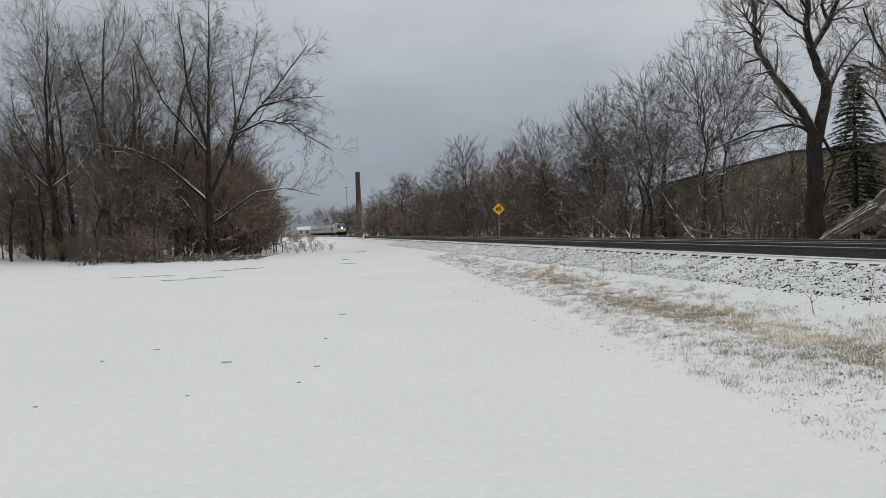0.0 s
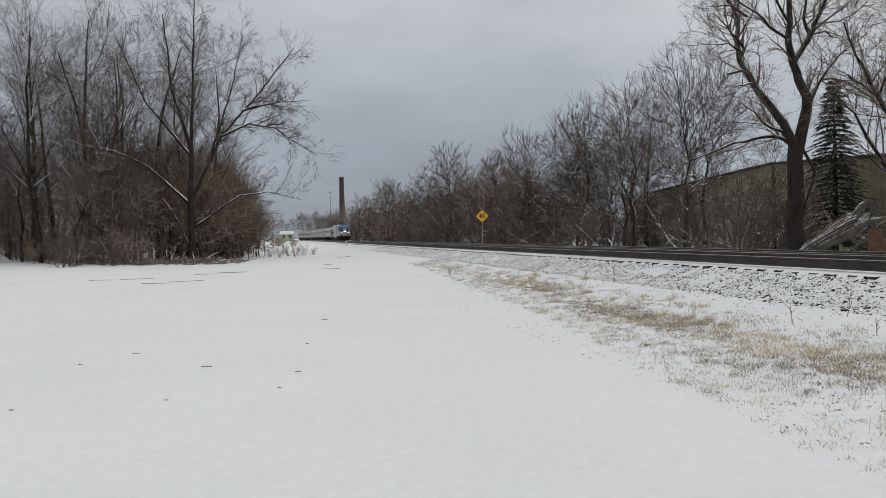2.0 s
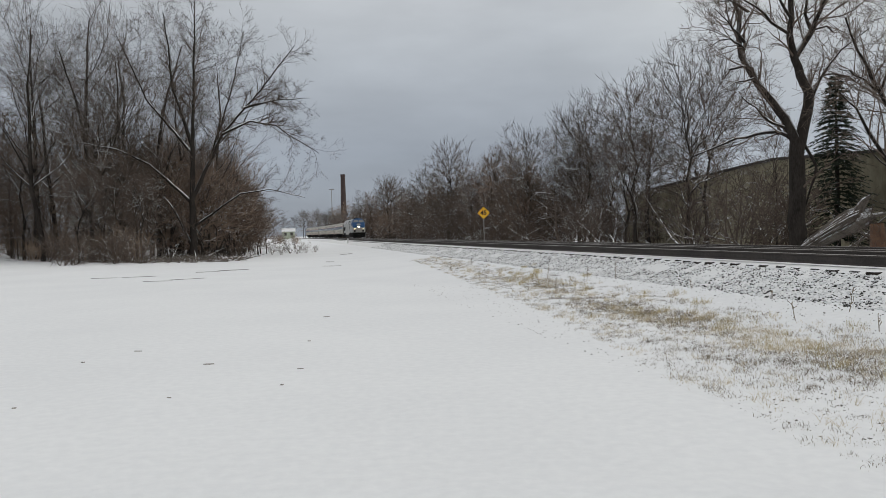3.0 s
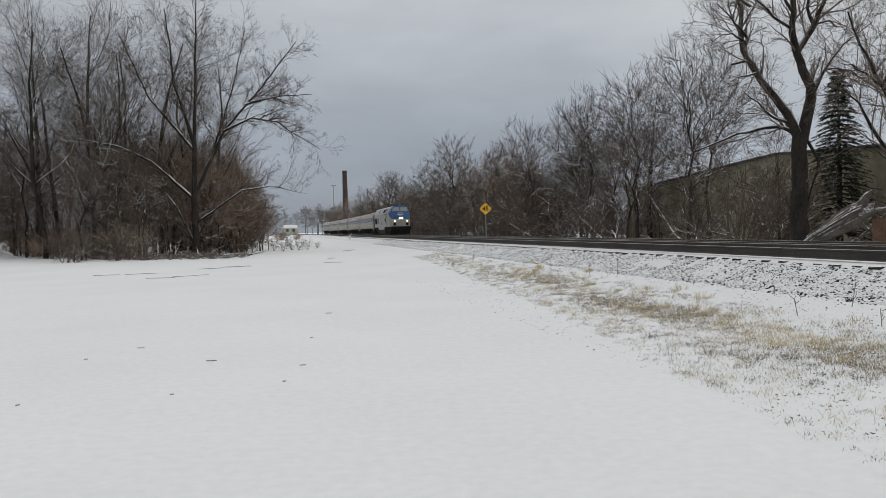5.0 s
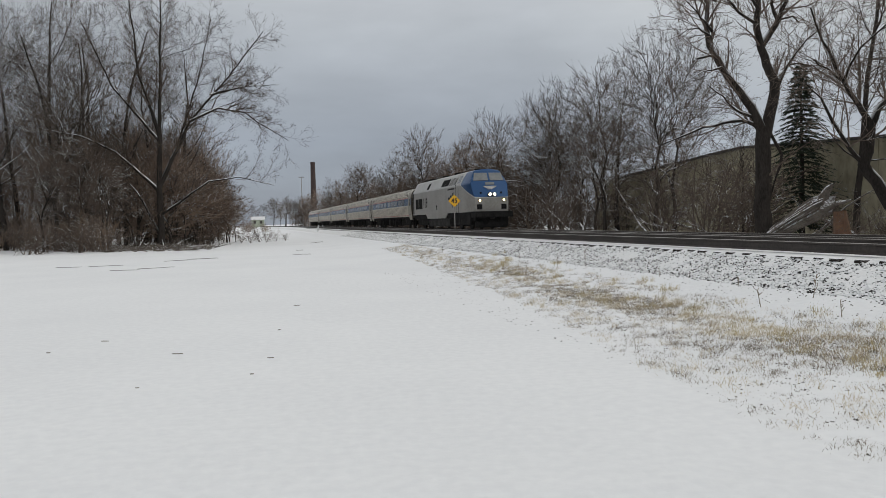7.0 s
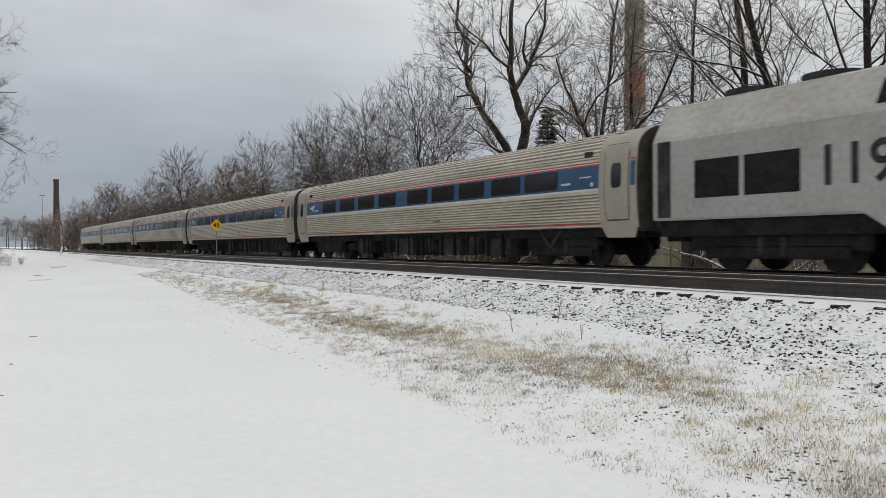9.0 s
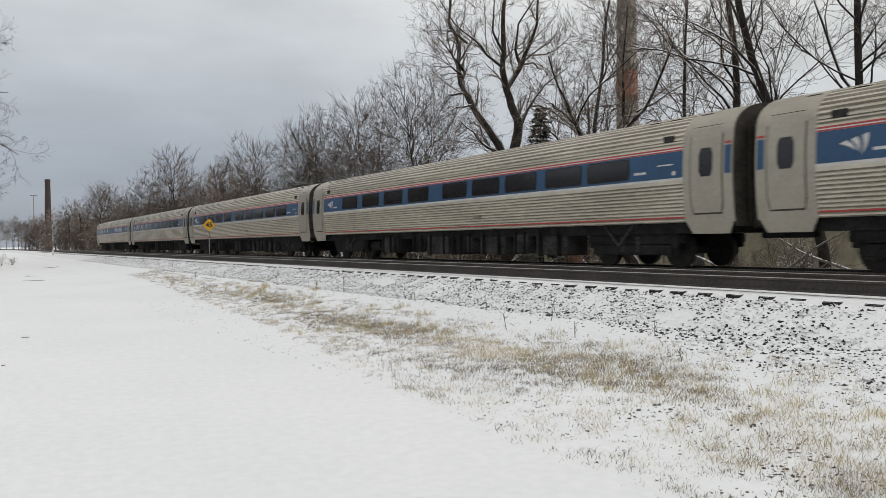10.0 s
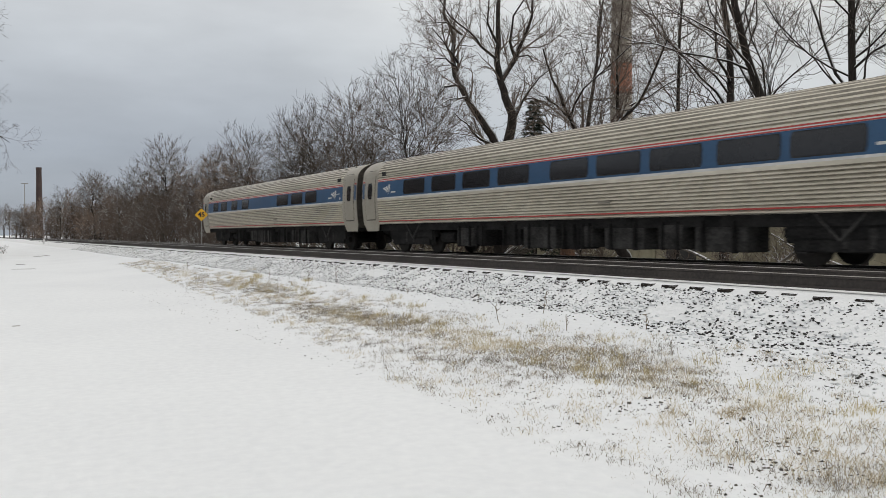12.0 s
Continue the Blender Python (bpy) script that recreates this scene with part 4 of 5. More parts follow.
def sign():
    p = W(51.9, 13.3)
    root = empty("speed_sign", pose(p.x, p.y, 0.5, 0, 0, math.degrees(AL) - 12))
    tagged(root, "yellow diamond speed sign reading 45 on a thin post", "sign")
    part("post", boxes((-0.03, 0.03, -0.0, 0.04, 0.0, 2.35), bevel=0.008), POSTM, root)
    bm = bmesh.new()
    r = 0.415
    vs = [bm.verts.new((x, y, 2.36 + z)) for y in (-0.012, 0.0) for x, z in ((0, -r), (r, 0), (0, r), (-r, 0))]
    bm.faces.new(vs[:4])
    bm.faces.new(vs[7:3:-1])
    for k in range(4):
        bm.faces.new((vs[k], vs[4 + k], vs[4 + (k + 1) % 4], vs[(k + 1) % 4]))
    bmesh.ops.bevel(bm, geom=[e for e in bm.edges if abs(e.verts[0].co.y - e.verts[1].co.y) > 0.001], offset=0.03, segments=2, affect="EDGES")
    part("plate", bm, YELLOW, root)
    cu = bpy.data.curves.new("writing", "FONT")
    cu.body, cu.size, cu.extrude, cu.align_x, cu.align_y, cu.offset = "45", 0.42, 0.004, "CENTER", "CENTER", 0.012
    tmp = bpy.data.objects.new("writing", cu)
    scene.collection.objects.link(tmp)
    bpy.context.view_layer.update()
    me = bpy.data.meshes.new_from_object(tmp.evaluated_get(bpy.context.evaluated_depsgraph_get()))
    bpy.data.objects.remove(tmp)
    me.materials.clear()
    ob = mesh_part("number", me, BLACK, root, "black number 45")
    ob.matrix_local = pose(0, -0.018, 2.36, 90, 0, 0)


sign()

post = empty("marker_post", pose(*W(107, 8.7, 0.25)))
tagged(post, "short white marker post in the snow beside the track", "post")
part("shaft", boxes((-0.1, 0.1, -0.1, 0.1, -0.1, 0.9), bevel=0.02), material("white_post", (0.75, 0.75, 0.75), 0.6), post)
part("cap", boxes((-0.12, 0.12, -0.12, 0.12, 0.9, 0.95), bevel=0.01), POSTM, post)

# ---- far things along the line ----
PALEGREEN = material("pale_siding", (0.42, 0.46, 0.36), 0.7, second=(0.34, 0.38, 0.3), scale=0.5, grain=3)


def small_house(name, label, base, w, d, h, rise, turn, wall, roof):
    root = empty(name, pose(*base, 0, 0, turn))
    tagged(root, label, "house")
    bm = bmesh.new()
    box(bm, -w / 2, w / 2, -d / 2, d / 2, -0.5, h)
    part("wall", bm, wall, root)
    o = 0.3
    vs = [Vector((x, y, z)) for x in (-w / 2 - o, w / 2 + o) for y, z in ((-d / 2 - o, h - 0.05), (0, h + rise), (d / 2 + o, h - 0.05), (d / 2 + o, h + 0.12), (0, h + rise + 0.2), (-d / 2 - o, h + 0.12))]
    fs = [(0, 1, 2, 3, 4, 5), (11, 10, 9, 8, 7, 6)] + [(k, 6 + k, 6 + (k + 1) % 6, (k + 1) % 6) for k in range(6)]
    raw("roof", vs, fs, roof, root)
    for x in (-w / 4, w / 4):
        win = part("window", boxes((x - 0.5, x + 0.5, -d / 2 - 0.04, -d / 2 + 0.02, h * 0.4, h * 0.4 + 1.2)), ROOFING, root)
        part("frame", boxes((x - 0.6, x + 0.6, -d / 2 - 0.06, -d / 2 - 0.03, h * 0.4 - 0.1, h * 0.4)), wall, win)


small_house("far_shed", "pale green shed with a snowy roof in the distance", (-57.5, 332, 1.0), 5.0, 5, 2.6, 1.2, 8, PALEGREEN, material("snow_roof", (0.78, 0.79, 0.8), 0.8))
small_house("small_house", "small grey house with a snowy gable among trees", (25.2, 112, 0), 6, 5, 2.4, 1.8, 80, material("grey_siding", (0.3, 0.31, 0.32), 0.7), bpy.data.materials["snow_roof"])
mast = empty("light_mast", pose(-47.4, 400, 0))
tagged(mast, "tall thin light mast with a crossbar far off", "mast")
bm = bmesh.new()
cylinder(bm, (0, 0, -1), (0, 0, 24.8), 0.28, 8, 0.14)
part("pole", bm, POSTM, mast)
part("crossbar", boxes((-1.3, 1.3, -0.15, 0.15, 24.4, 24.75)), POSTM, mast)

# ---- grass, weeds and litter ----
STRAW = material("straw", (0.66, 0.58, 0.42), 0.9, spec=0.15, second=(0.45, 0.37, 0.25), scale=1.2, grain=6, amount=0.5)
GREYGRASS = material("grey_grass", (0.29, 0.245, 0.185), 0.9, spec=0.15, second=(0.14, 0.118, 0.09), scale=1.2, grain=6, amount=0.5)


def grass(name, seed, clumps, mat, tall_range, label, bias):
    rng = random.Random(seed)
    v, f = [], []
    made = tries = 0
    while made < clumps and tries < 160000:
        tries += 1
        s = 1.5 + 40 * rng.random() ** 1.8
        lo = np.interp(s, (1, 4, 7, 10.5, 14.4, 21, 35, 42), (4.1, 4.2, 4.5, 4.95, 5.5, 5.9, 7.0, 7.3))
        hi = np.interp(s, (1, 5, 10, 20, 35, 42), (7.6, 7.3, 6.9, 7.3, 7.5, 7.6))
        d = rng.uniform(lo - 0.6, hi + 0.3)
        dens = noise.noise(Vector((s * 0.33, d * 0.9, bias))) * 0.9 + 0.30 + 0.35 * noise.noise(Vector((s * 1.1, d * 1.6, bias + 7)))
        edge = smooth(lo - 0.6, lo + 0.9, d) * (1 - smooth(hi - 0.7, hi + 0.3, d))
        ridge = 0.15 * math.exp(-((d - (hi - 0.7)) / 0.45) ** 2)
        if rng.random() > (1 - 0.55 * smooth(11, 28, s)) * max(0.07, 0.8 * min(dens, 0.42) * edge + ridge * edge * 0.5):
            continue
        made += 1
        base = W(s, d, verge_z(s, d) - 0.01)
        n = rng.randrange(10, 32)
        big = rng.uniform(0.6, 1.2) * (1 + 0.5 * max(0, dens))
        for _ in range(n):
            p = base + Vector((rng.gauss(0, 0.055), rng.gauss(0, 0.055), 0))
            h = rng.uniform(*tall_range) * big
            lean = Vector((rng.gauss(0, 0.6), rng.gauss(0, 0.6), 1)).normalized()
            tip = p + lean * h + Vector((rng.gauss(0, 0.4), rng.gauss(0, 0.4), -0.2)) * h
            mid = p + lean * h * 0.55
            w = Vector((rng.gauss(0, 1), rng.gauss(0, 1), 0)).normalized() * rng.uniform(0.0011, 0.0026) * (0.85 + s / 40)
            b = len(v)
            v.extend([p - w, p + w, mid + w * 0.8, mid - w * 0.8, tip])
            f.extend([(b, b + 1, b + 2, b + 3), (b + 3, b + 2, b + 4)])
    ob = raw(name, v, f, mat)
    tagged(ob, label, "grass", kind="stuff")


grass("dry_grass", 1, 1700, STRAW, (0.035, 0.13), "dry straw-coloured grass poking through the snow", 2.0)


GOLD = material("golden_grass", (0.60, 0.50, 0.27), 0.9, spec=0.15, second=(0.40, 0.34, 0.19), scale=1.2, grain=6, amount=0.5)


def tufts():
    """Taller golden tufts that stand along the upper edge of the grass."""
    rng = random.Random(31)
    v, f = [], []
    for _ in range(95):
        s = 2.5 + 24 * rng.random() ** 1.3
        d = rng.gauss(np.interp(s, (2, 6, 12, 26), (6.0, 6.3, 6.6, 7.2)), 0.55)
        base = W(s, d, verge_z(s, d) - 0.01)
        size = rng.uniform(0.6, 1.25)
        for _ in range(rng.randrange(22, 60)):
            p = base + Vector((rng.gauss(0, 0.07), rng.gauss(0, 0.07), 0)) * size
            h = rng.uniform(0.06, 0.19) * size
            lean = Vector((rng.gauss(0, 0.4), rng.gauss(0, 0.4), 1)).normalized()
            mid = p + lean * h * 0.6
            tip = p + lean * h + Vector((rng.gauss(0, 0.3), rng.gauss(0, 0.3), -0.18)) * h
            w = Vector((rng.gauss(0, 1), rng.gauss(0, 1), 0)).normalized() * rng.uniform(0.0013, 0.0028) * (0.9 + s / 40)
            b = len(v)
            v.extend([p - w, p + w, mid + w * 0.8, mid - w * 0.8, tip])
            f.extend([(b, b + 1, b + 2, b + 3), (b + 3, b + 2, b + 4)])
    ob = raw("grass_tufts", v, f, GOLD)
    tagged(ob, "golden tufts of taller dry grass in the snow", "grass", kind="stuff")


tufts()


def in_grass(rng):
    while True:
        s = 2 + 24 * rng.random() ** 1.5
        d = rng.uniform(np.interp(s, (2, 10, 26), (3.8, 4.6, 5.6)), 8.0)
        if rng.random() < 0.35 + 0.9 * noise.noise(Vector((s * 0.6, d * 1.1, 4))):
            return s, d, verge_z(s, d)


stones("soil_crumbs", 1500, in_grass, 0.011, 21, STONE, "dark crumbs of soil and small stones in the snow")
grass("dead_stalks", 2, 4300, GREYGRASS, (0.02, 0.075), "short grey dead stalks poking through the snow", 5.0)


def weed(s, d, h, seed):
    rng = random.Random(seed)
    out = []
    grow(rng, Vector((0, 0, -0.03)), Vector((rng.gauss(0, 0.1), rng.gauss(0, 0.1), 1)), h, 0.007, 0, [(5, 0.07, 0.05, 6, 0.3, 0.3), (3, 0.2, 0.1, 0, 0)], out)
    root = empty("dry_weed", pose(*W(s, d, verge_z(s, d))))
    tagged(root, "dry brown weed stalk standing in the snow", "weed", "weeds of the verge")
    v, f = [], []
    for level, path, radii in out:
        tube(v, f, path, radii, 4)
    raw("stalk", v, f, GREYGRASS, root)


for i, (s, d, h) in enumerate(((18.4, 8.0, 0.62), (19.0, 7.5, 0.5), (9.9, 7.8, 0.55), (10.1, 7.1, 0.42), (14.5, 7.9, 0.3), (7.6, 7.7, 0.35), (12.0, 8.0, 0.25), (22.5, 7.7, 0.3), (8.6, 7.2, 0.35), (31, 7.4, 0.4), (6.4, 6.9, 0.3))):
    weed(s, d, h * 0.7, i)


THINSNOW = material("thin_snow", (0.42, 0.40, 0.37), 0.9, second=(0.22, 0.20, 0.18), scale=12, grain=60, amount=0.5)


def litter_patch(x, y, length, width, turn, seed):
    """A thin bare streak where the snow has melted."""
    rng = random.Random(seed)
    n = 18
    pts = []
    for k in range(n):
        a = math.tau * k / n
        r = rng.uniform(0.55, 1.1)
        pts.append(Vector((math.cos(a) * length / 2 * r, math.sin(a) * width / 2 * r, 0)))
    d = Vector((x, y, 0)).dot(TN)
    s = Vector((x, y, 0)).dot(TD)
    rot = Matrix.Rotation(radians(turn), 3, "Z")
    verts = []
    for q in pts:
        v = rot @ q + Vector((x, y, 0))
        v.z = verge_z(v.dot(TD), v.dot(TN)) + 0.012
        verts.append(v)
    verts += [Vector((v.x, v.y, v.z - 0.06)) for v in verts]
    faces = [tuple(range(n))] + [(k, n + k, n + (k + 1) % n, (k + 1) % n) for k in range(n)]
    ob = raw("bare_patch", verts, faces, MUD if length > 0.4 else THINSNOW)
    tagged(ob, "dark bare streak of mud where snow has melted", "mud", "bare patches", "stuff")


for i, (x, y, ln, w, tu) in enumerate(((-5.07, 42.0, 1.0, 0.35, 2), (-9.7, 39.9, 1.5, 0.45, 20), (-10.6, 38.4, 1.2, 0.15, 40), (-9.6, 32.2, 1.4, 0.16, 28), (-10.5, 31.2, 1.2, 0.12, 10), (-6.6, 65, 1.1, 1.4, 15), (-6.1, 49.5, 0.5, 0.3, 5), (-12.6, 34.8, 1.6, 0.12, 3), (-14, 34.6, 1.2, 0.1, 0),
                                         (-2.85, 10.3, 0.16, 0.035, 5), (-1.64, 8.76, 0.05, 0.02, 10), (-1.6, 9.78, 0.08, 0.02, 5), (-4.28, 11.76, 0.12, 0.03, 0), (-2.7, 8.24, 0.05, 0.02, 0), (-4.67, 10.8, 0.06, 0.03, 0), (-2.05, 15.9, 0.12, 0.04, 0), (-1.88, 12.4, 0.06, 0.03, 0), (-24, 110, 4, 2.0, 0), (-4.1, 7.9, 0.05, 0.02, 30))):
    litter_patch(x, y, ln, w, tu, i)


def brush_pile(x, y, z, r, count, seed):
    rng = random.Random(seed)
    v, f = [], []
    for _ in range(count):
        a, rr = rng.uniform(0, math.tau), r * math.sqrt(rng.random())
        p = Vector((x + math.cos(a) * rr * 1.6, y + math.sin(a) * rr, z + rng.uniform(0, 0.5) * (1 - rr / r)))
        way = Vector((rng.gauss(0, 1), rng.gauss(0, 0.6), rng.gauss(0, 0.22))).normalized() * rng.uniform(0.5, 1.8)
        tube(v, f, [p, p + way * 0.5 + Vector((0, 0, rng.uniform(-0.05, 0.08))), p + way], [rng.uniform(0.015, 0.05), 0.02, 0.008], 4)
    ob = raw("brush_pile", v, f, DEADWOOD)
    tagged(ob, "heap of cut branches dusted with snow", "brush pile", kind="stuff")


brush_pile(-16.5, 56.0, 0.05, 2.6, 260, 3)
brush_pile(-22, 60.0, 0.05, 2.6, 200, 5)
brush_pile(-20.5, 70.0, 0.1, 2.5, 160, 6)
brush_pile(-30, 70.0, 0.15, 3.0, 200, 7)
stones("loose_stones", 2600, lambda r: (lambda s, d: (s, d, verge_z(s, d)))(2 + 22 * r.random() ** 1.5, r.uniform(3.8, 8.2)), 0.010, 17, MUD, "scattered dark stones and leaves on the snow")
for i, (x, y) in enumerate(((3.95, 4.2), (4.28, 5.9), (4.7, 8.6), (4.4, 4.6))):
    d, s = Vector((x, y, 0)).dot(TN), Vector((x, y, 0)).dot(TD)
    stones("dark_clods", 26, lambda r, s=s, d=d: (lambda a, b: (a, b, verge_z(a, b)))(s + r.gauss(0, 0.12), d + r.gauss(0, 0.12)), 0.016, 40 + i, MUD, "dark clods of earth showing through the snow")


# ---- the train ----
STEEL = material("fluted_steel", (0.62, 0.575, 0.48), 0.4, 0.5, second=(0.46, 0.42, 0.34), scale=0.8, grain=9, amount=0.5, stretch=(0.25, 1, 1))
# grime of the coach flutes, with the grooves' shade put into the colour
GROOVE = material("grimy_shaded_groove", (0.33, 0.30, 0.25), 0.5, 0.3, second=(0.17, 0.153, 0.125), scale=0.8, grain=9, stretch=(0.25, 1, 1))
STEEL2 = material("plain_steel", (0.38, 0.352, 0.295), 0.45, 0.5, second=(0.30, 0.272, 0.222), scale=1.5, grain=14, amount=0.4)
BLUE = material("blue_paint", (0.016, 0.066, 0.145), 0.4, second=(0.012, 0.05, 0.115), scale=1.5, grain=12)
RED = material("red_paint", (0.40, 0.04, 0.035), 0.5, second=(0.30, 0.035, 0.03), scale=2, grain=14)
WHITE = material("white_paint", (0.58, 0.57, 0.55), 0.5, second=(0.46, 0.45, 0.43), scale=2, grain=14)
DARK = material("underfloor_grime", (0.026, 0.025, 0.0245), 0.95, spec=0.1, second=(0.009, 0.009, 0.009), scale=2.5, grain=18)
GRIME = material("grey_grime", (0.055, 0.053, 0.051), 0.9, spec=0.15, second=(0.015, 0.0145, 0.014), scale=2.5, grain=18)
RUBBER = material("rubber", (0.075, 0.066, 0.056), 0.9, spec=0.15, second=(0.038, 0.033, 0.028), scale=3, grain=20)
GLASS = material("dark_glass", (0.018, 0.018, 0.02), 0.12, second=(0.012, 0.012, 0.014), scale=1, grain=6, spec=0.5)
SILVER = material("silver_paint", (0.40, 0.39, 0.37), 0.36, 0.45, second=(0.28, 0.268, 0.24), scale=0.7, grain=8, amount=0.45)
WHEEL = material("wheel_steel", (0.025, 0.022, 0.02), 0.8, 0.0, spec=0.2, second=(0.012, 0.011, 0.01), scale=4, grain=20)


def glow(name, color, strength):
    m = bpy.data.materials.new(name)
    m.use_nodes = True
    b = m.node_tree.nodes["Principled BSDF"]
    b.inputs["Base Color"].default_value = (*color, 1)
    b.inputs["Emission Color"].default_value = (*color, 1)
    b.inputs["Emission Strength"].default_value = strength
    return m


LAMP = glow("lamp_glow", (1.0, 0.74, 0.40), 26.0)
DITCH = glow("ditch_lamp_glow", (1.0, 0.80, 0.42), 5.0)
# pale base colour: the sky's reflection in the windscreen is painted in
SCREEN = material("windscreen_glass", (0.20, 0.215, 0.22), 0.12, second=(0.15, 0.16, 0.165), scale=1, grain=5)


def side_y(z):
    """Half the width of a coach at a height."""
    if z <= 3.1:
        return 1.6 - 0.075 * (z - 2.2) ** 2
    u = math.asin(min(1.0, (z - 3.1) / 0.76))
    return 1.539 * max(0.0, math.cos(u)) ** 0.75


def coach_outline(fluted, low):
    """Points up one side and over the roof, as (y, z), with their outward normals."""
    pts = []
    z = low
    while z < 3.1:
        pts.append((side_y(z), z))
        z += 0.03
    for k in range(0, 31):
        u = math.pi / 2 * k / 30
        pts.append((1.539 * max(0.0, math.cos(u)) ** 0.75, 3.1 + 0.76 * math.sin(u)))
    out, run, last = [], 0.0, None
    for i, (y, z) in enumerate(pts):
        a, b = pts[max(0, i - 1)], pts[min(len(pts) - 1, i + 1)]
        t = Vector((b[0] - a[0], b[1] - a[1])).normalized()
        nrm = Vector((t.y, -t.x))
        off = 0.0
        if fluted and not 2.1 < z < 2.95:
            off = -0.034 if i % 3 == 0 else 0.0
        out.append((y + nrm.x * off, z + nrm.y * off))
    return out


def extrude_outline(half, x0, x1, mat, name, parent, cap=True, label="", grooves=False):
    ring = [(-y, z) for y, z in half] + [(y, z) for y, z in reversed(half[:-1])]
    n = len(ring)
    verts = [Vector((x, y, z)) for x in (x0, x1) for y, z in ring]
    faces = [(k, (k + 1) % n, n + (k + 1) % n, n + k) for k in range(n)]
    if cap:
        faces += [tuple(range(n))[::-1], tuple(range(n, 2 * n))]
    ob = raw(name, verts, faces, mat, parent, label)
    # the down-facing side of each groove: grime, and shade painted in
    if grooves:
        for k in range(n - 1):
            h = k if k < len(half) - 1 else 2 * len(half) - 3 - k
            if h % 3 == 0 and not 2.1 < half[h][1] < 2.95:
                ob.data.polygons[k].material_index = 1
    return ob


def strip(x0, x1, z0, z1, off, mat, name, parent, side=-1, label="", cuts=5, round_=0.0, foot=0.0):
    """A plate that follows the side of a coach, off metres proud of it."""
    verts, faces = [], []
    for k in range(cuts + 1):
        z = z0 + (z1 - z0) * k / cuts
        trim = (round_ if k in (0, cuts) else 0.0) + foot * (1 - k / cuts)
        y = side_y(z)
        for x in (x0 + trim, x1 - trim):
            verts += [Vector((x, side * (y + off), z)), Vector((x, side * (y - 0.03), z))]
    for k in range(cuts):
        a, b = 4 * k, 4 * k + 4
        faces += [(a, a + 2, b + 2, b), (a + 1, b + 1, b + 3, a + 3), (a, b, b + 1, a + 1), (a + 2, a + 3, b + 3, b + 2)]
    faces += [(0, 1, 3, 2), (4 * cuts, 4 * cuts + 2, 4 * cuts + 3, 4 * cuts + 1)]
    if side > 0:
        faces = [f[::-1] for f in faces]
    return raw(name, verts, faces, mat, parent, label)


def flat_shape(pts, y, mat, name, parent, label="", thick=0.012, side=-1):
    """A flat figure in the x-z plane at the given y."""
    verts = [Vector((x, y, z)) for x, z in pts] + [Vector((x, y - side * thick, z)) for x, z in pts]
    n = len(pts)
    faces = [tuple(range(n)), tuple(range(n, 2 * n))[::-1]] + [(k, (k + 1) % n, n + (k + 1) % n, n + k) for k in range(n)]
    return raw(name, verts, faces, mat, parent, label)


def swoosh(x, z, size, y, mat, parent, flip=1):
    """Three curved blades that spread from a point: a plain mark."""
    for k in range(3):
        x0, x1 = x + flip * size * (-0.75 + 0.46 * k), x + flip * size * (-0.50 + 0.46 * k)
        tip = (x + flip * size * 0.12 * (k - 1), z - size * (0.28 + 0.1 * k))
        pts = [tip]
        for i in range(1, 6):
            u = i / 5
            pts.append((tip[0] + (x1 - tip[0]) * u + flip * size * 0.10 * math.sin(math.pi * u), tip[1] + (z + size * (0.14 + 0.1 * k) - tip[1]) * u))
        for i in range(5, 0, -1):
            u = i / 5
            pts.append((tip[0] + (x0 - tip[0]) * u + flip * size * 0.08 * math.sin(math.pi * u), tip[1] + (z + size * (0.02 + 0.12 * k) - tip[1]) * u))
        flat_shape(pts, y, mat, "mark", parent)


def truck(x, parent, wheel_r=0.457, base=2.6, axles=2, heavy=0.0):
    root = empty("truck")
    root.parent = parent
    root.location = (x, 0, 0)
    half = base / 2
    for side in (-1, 1):
        y = side * 1.08
        frame_bm = boxes((-half - 0.45, half + 0.45, y - 0.08, y + 0.08, 0.62, 0.84), (-0.5, 0.5, y - 0.1, y + 0.1, 0.36, 0.64), bevel=0.02)
        if heavy:
            box(frame_bm, -half - heavy, half + heavy, y + side * 0.1 - 0.05, y + side * 0.1 + 0.05, 0.5, 1.05, bevel=0.02)
            box(frame_bm, -half - heavy * 0.5, half + heavy * 0.5, y + side * 0.12 - 0.05, y + side * 0.12 + 0.05, 0.32, 0.6, bevel=0.02)
        part("side_frame", frame_bm, DARK, root)
        bm = bmesh.new()
        for k in (-0.28, 0.28):
            cylinder(bm, (k, y * 1.08, 0.4), (k, y * 1.08, 0.8), 0.11, 10)
        part("spring", bm, GRIME, root)
        for i in range(axles):
            ax = -half + base * i / (axles - 1)
            bm = bmesh.new()
            cylinder(bm, (ax, side * 0.68, wheel_r), (ax, side * 0.82, wheel_r), wheel_r, 28)
            cylinder(bm, (ax, side * 0.82, wheel_r), (ax, side * 0.95, wheel_r), 0.16, 12)
            part("wheel", bm, WHEEL, root)
            part("axle_box", boxes((ax - 0.17, ax + 0.17, y - 0.12, y + 0.13, wheel_r - 0.17, wheel_r + 0.2), bevel=0.03), GRIME, root)
    bm = bmesh.new()
    for i in range(axles):
        ax = -half + base * i / (axles - 1)
        cylinder(bm, (ax, -0.7, wheel_r), (ax, 0.7, wheel_r), 0.09, 8)
    box(bm, -0.4, 0.4, -1.0, 1.0, 0.5, 0.75)
    part("axles", bm, DARK, root)
    return root


COACH_WINDOWS = [-8.2, -6.05, -3.95, -1.87, 0.78, 2.75, 4.7, 6.77, 8.64]
CAFE_WINDOWS = [-9.4, -7.5, -5.2, -3.0, 3.44, 5.56, 7.48]


